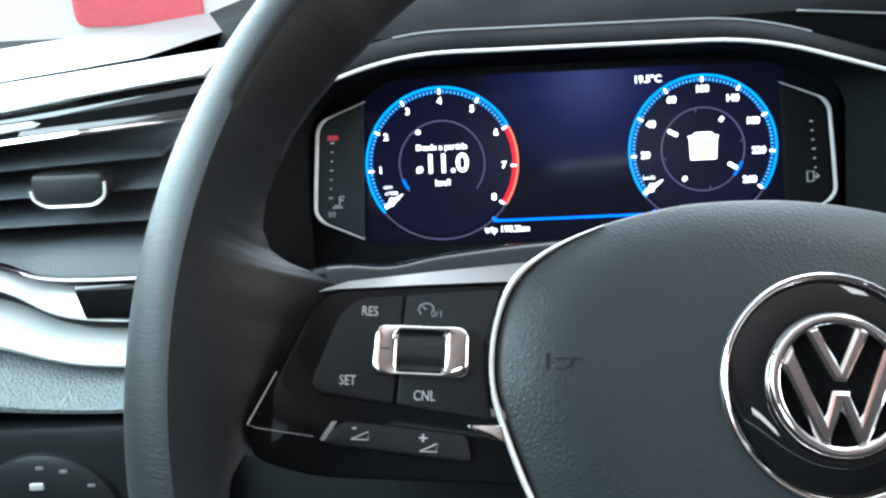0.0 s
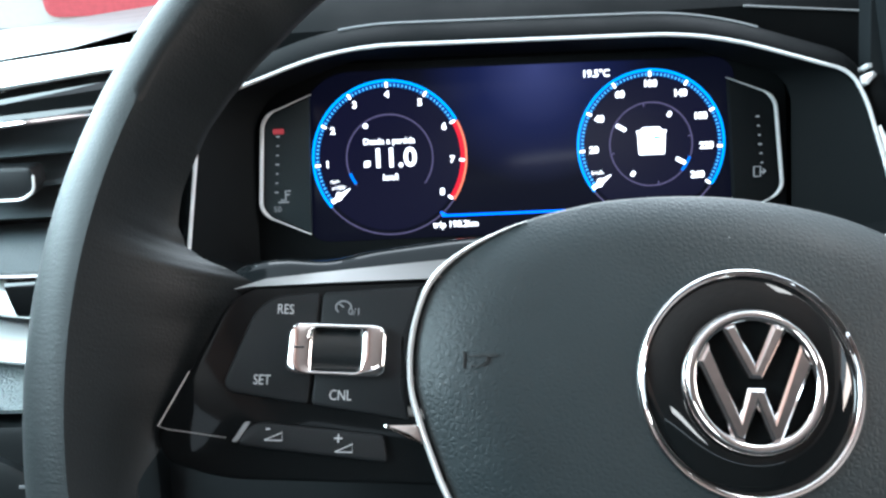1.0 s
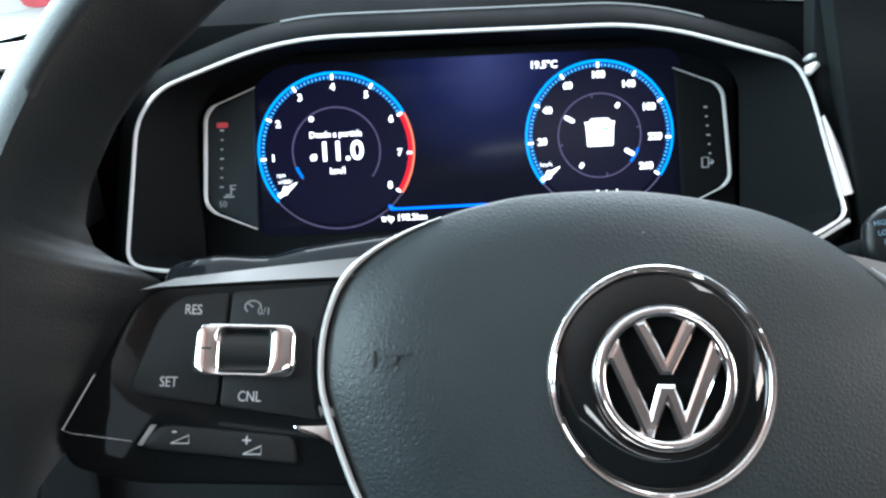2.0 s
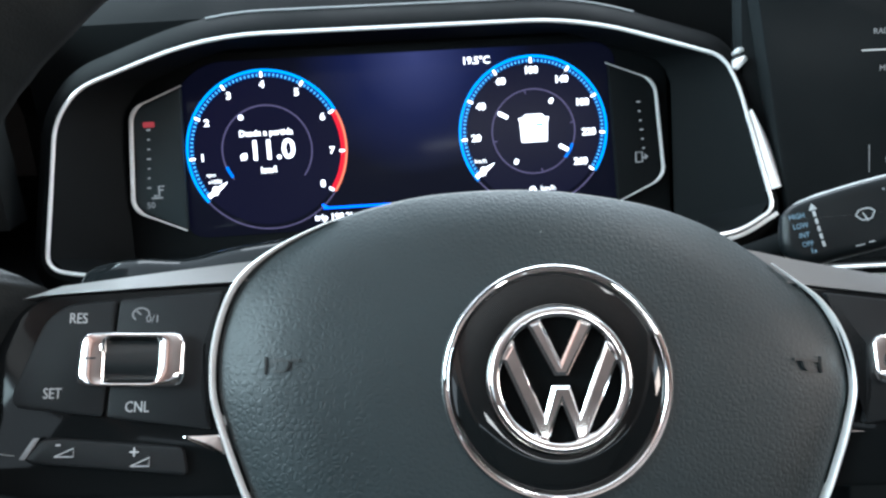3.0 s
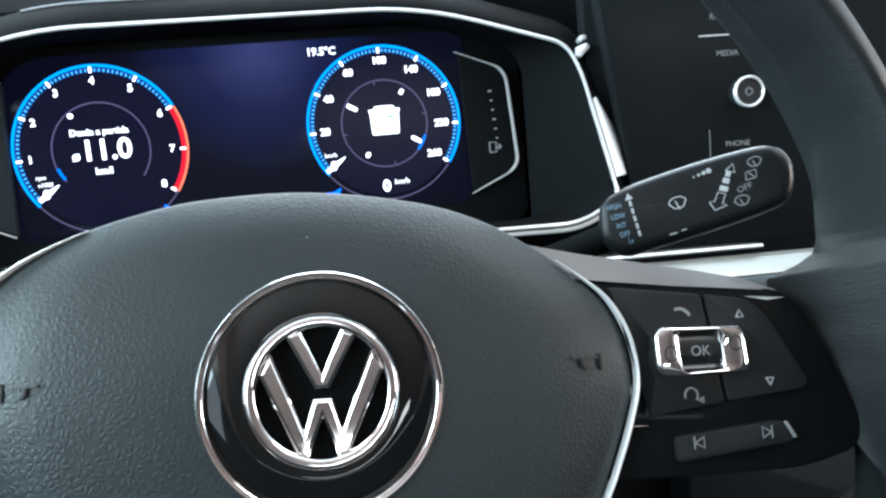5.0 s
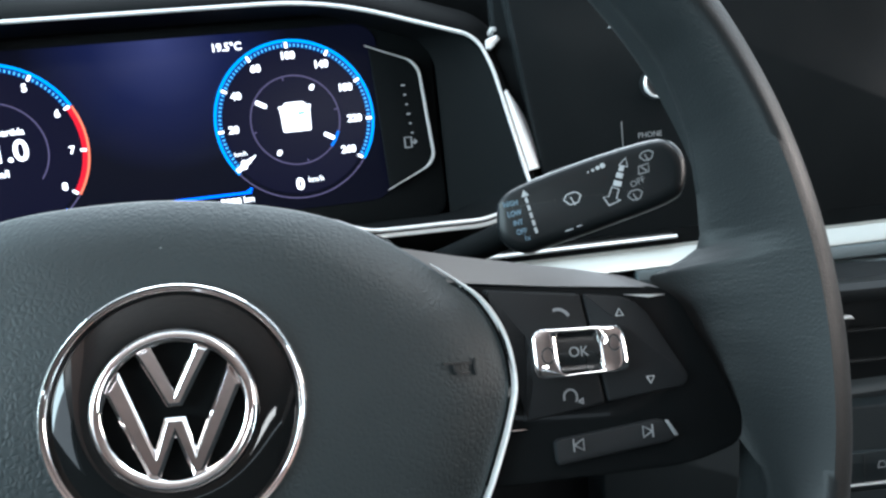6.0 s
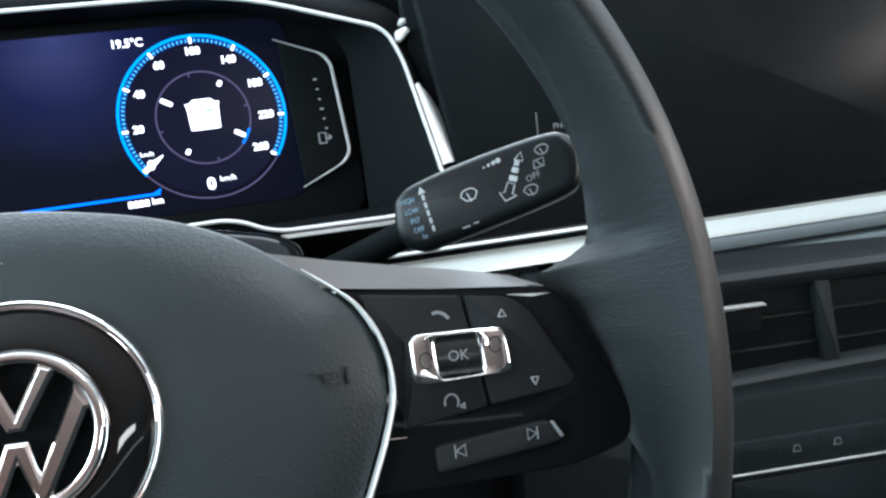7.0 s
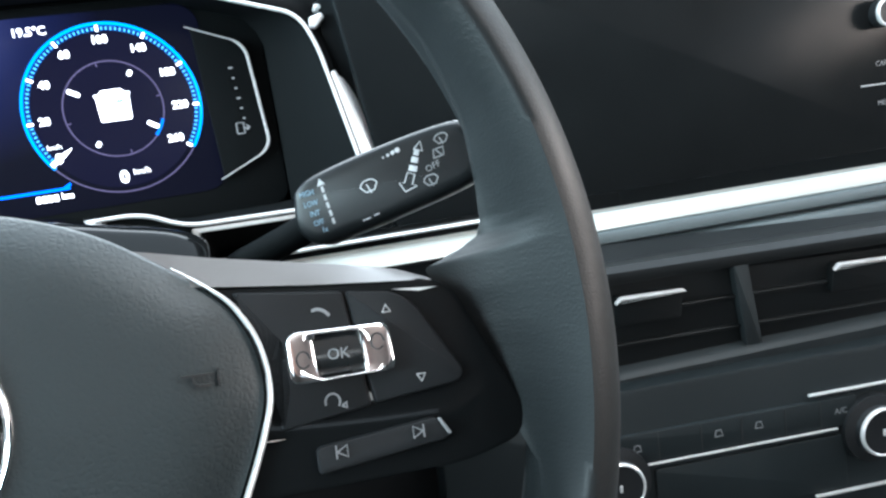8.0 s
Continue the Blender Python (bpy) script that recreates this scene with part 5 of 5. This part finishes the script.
part("joint", ribbon([(-0.46, 0.350, 0.752), (-0.36, 0.350, 0.7430), (-0.286, 0.350, 0.7300), (-0.245, 0.350, 0.7125), (-0.14, 0.350, 0.7090)], [(-0.46, 0.350, 0.744), (-0.36, 0.350, 0.7340), (-0.288, 0.350, 0.7210), (-0.245, 0.350, 0.7050), (-0.14, 0.350, 0.7030)], 0.03, 0.0), DARKMARK, side_vent, "dark joint")
part("lower_strip", ribbon([(-0.46, 0.358, 0.744), (-0.36, 0.357, 0.7340), (-0.288, 0.357, 0.7205), (-0.245, 0.357, 0.7045), (-0.14, 0.357, 0.7025)], [(-0.46, 0.337, 0.724), (-0.36, 0.336, 0.7140), (-0.293, 0.336, 0.7030), (-0.240, 0.336, 0.6900), (-0.14, 0.336, 0.6880)], 0.03, 0.004), SATIN, side_vent, "silver lower strip")
part("grain_panel", ribbon([(-0.46, 0.350, 0.722), (-0.36, 0.350, 0.7120), (-0.293, 0.351, 0.7010), (-0.240, 0.351, 0.6870), (-0.14, 0.351, 0.6860)], [(-0.46, 0.324, 0.682), (-0.36, 0.324, 0.6780), (-0.298, 0.324, 0.6755), (-0.240, 0.324, 0.6720), (-0.14, 0.324, 0.6720)], 0.03, 0.004), PALE, side_vent, "pale grained panel under the vent")

switch = thing("light_switch", basis((-0.268, 0.318, 0.616), (1, 0, 0), (0, 0.15, 1)), "round black headlight switch in a dark panel", "switch")
part("switch_panel", plate(rounded([(-0.12, -0.12), (0.085, -0.12), (0.085, 0.050), (-0.12, 0.050)], 0.02), -0.02, 0.0, 0.004), VENTM, switch, "dark grey panel")
part("switch_dial", revolve([(0.038, 0), (0.0378, 0.004), (0.035, 0.006), (0.017, 0.0065), (0.0155, 0.013), (0.014, 0.0145), (0.001, 0.0145)], n=56), VENTM, switch, "black rotary dial")
part("switch_mark", plate(at(box2(0.0066, 0.0034, 0.0008), -0.0006, 0.0236), 0.0064, 0.0072, 0.0004), BRIGHT, switch, "small bright mark")
for x, y in ((0.0015, 0.0325), (0.0126, 0.0305), (0.0250, 0.0232)):
    part("switch_print", plate(at(box2(0.0036, 0.0016, 0.0005), x, y), 0.0062, 0.0066, 0.0001), GREYPRINT, switch)
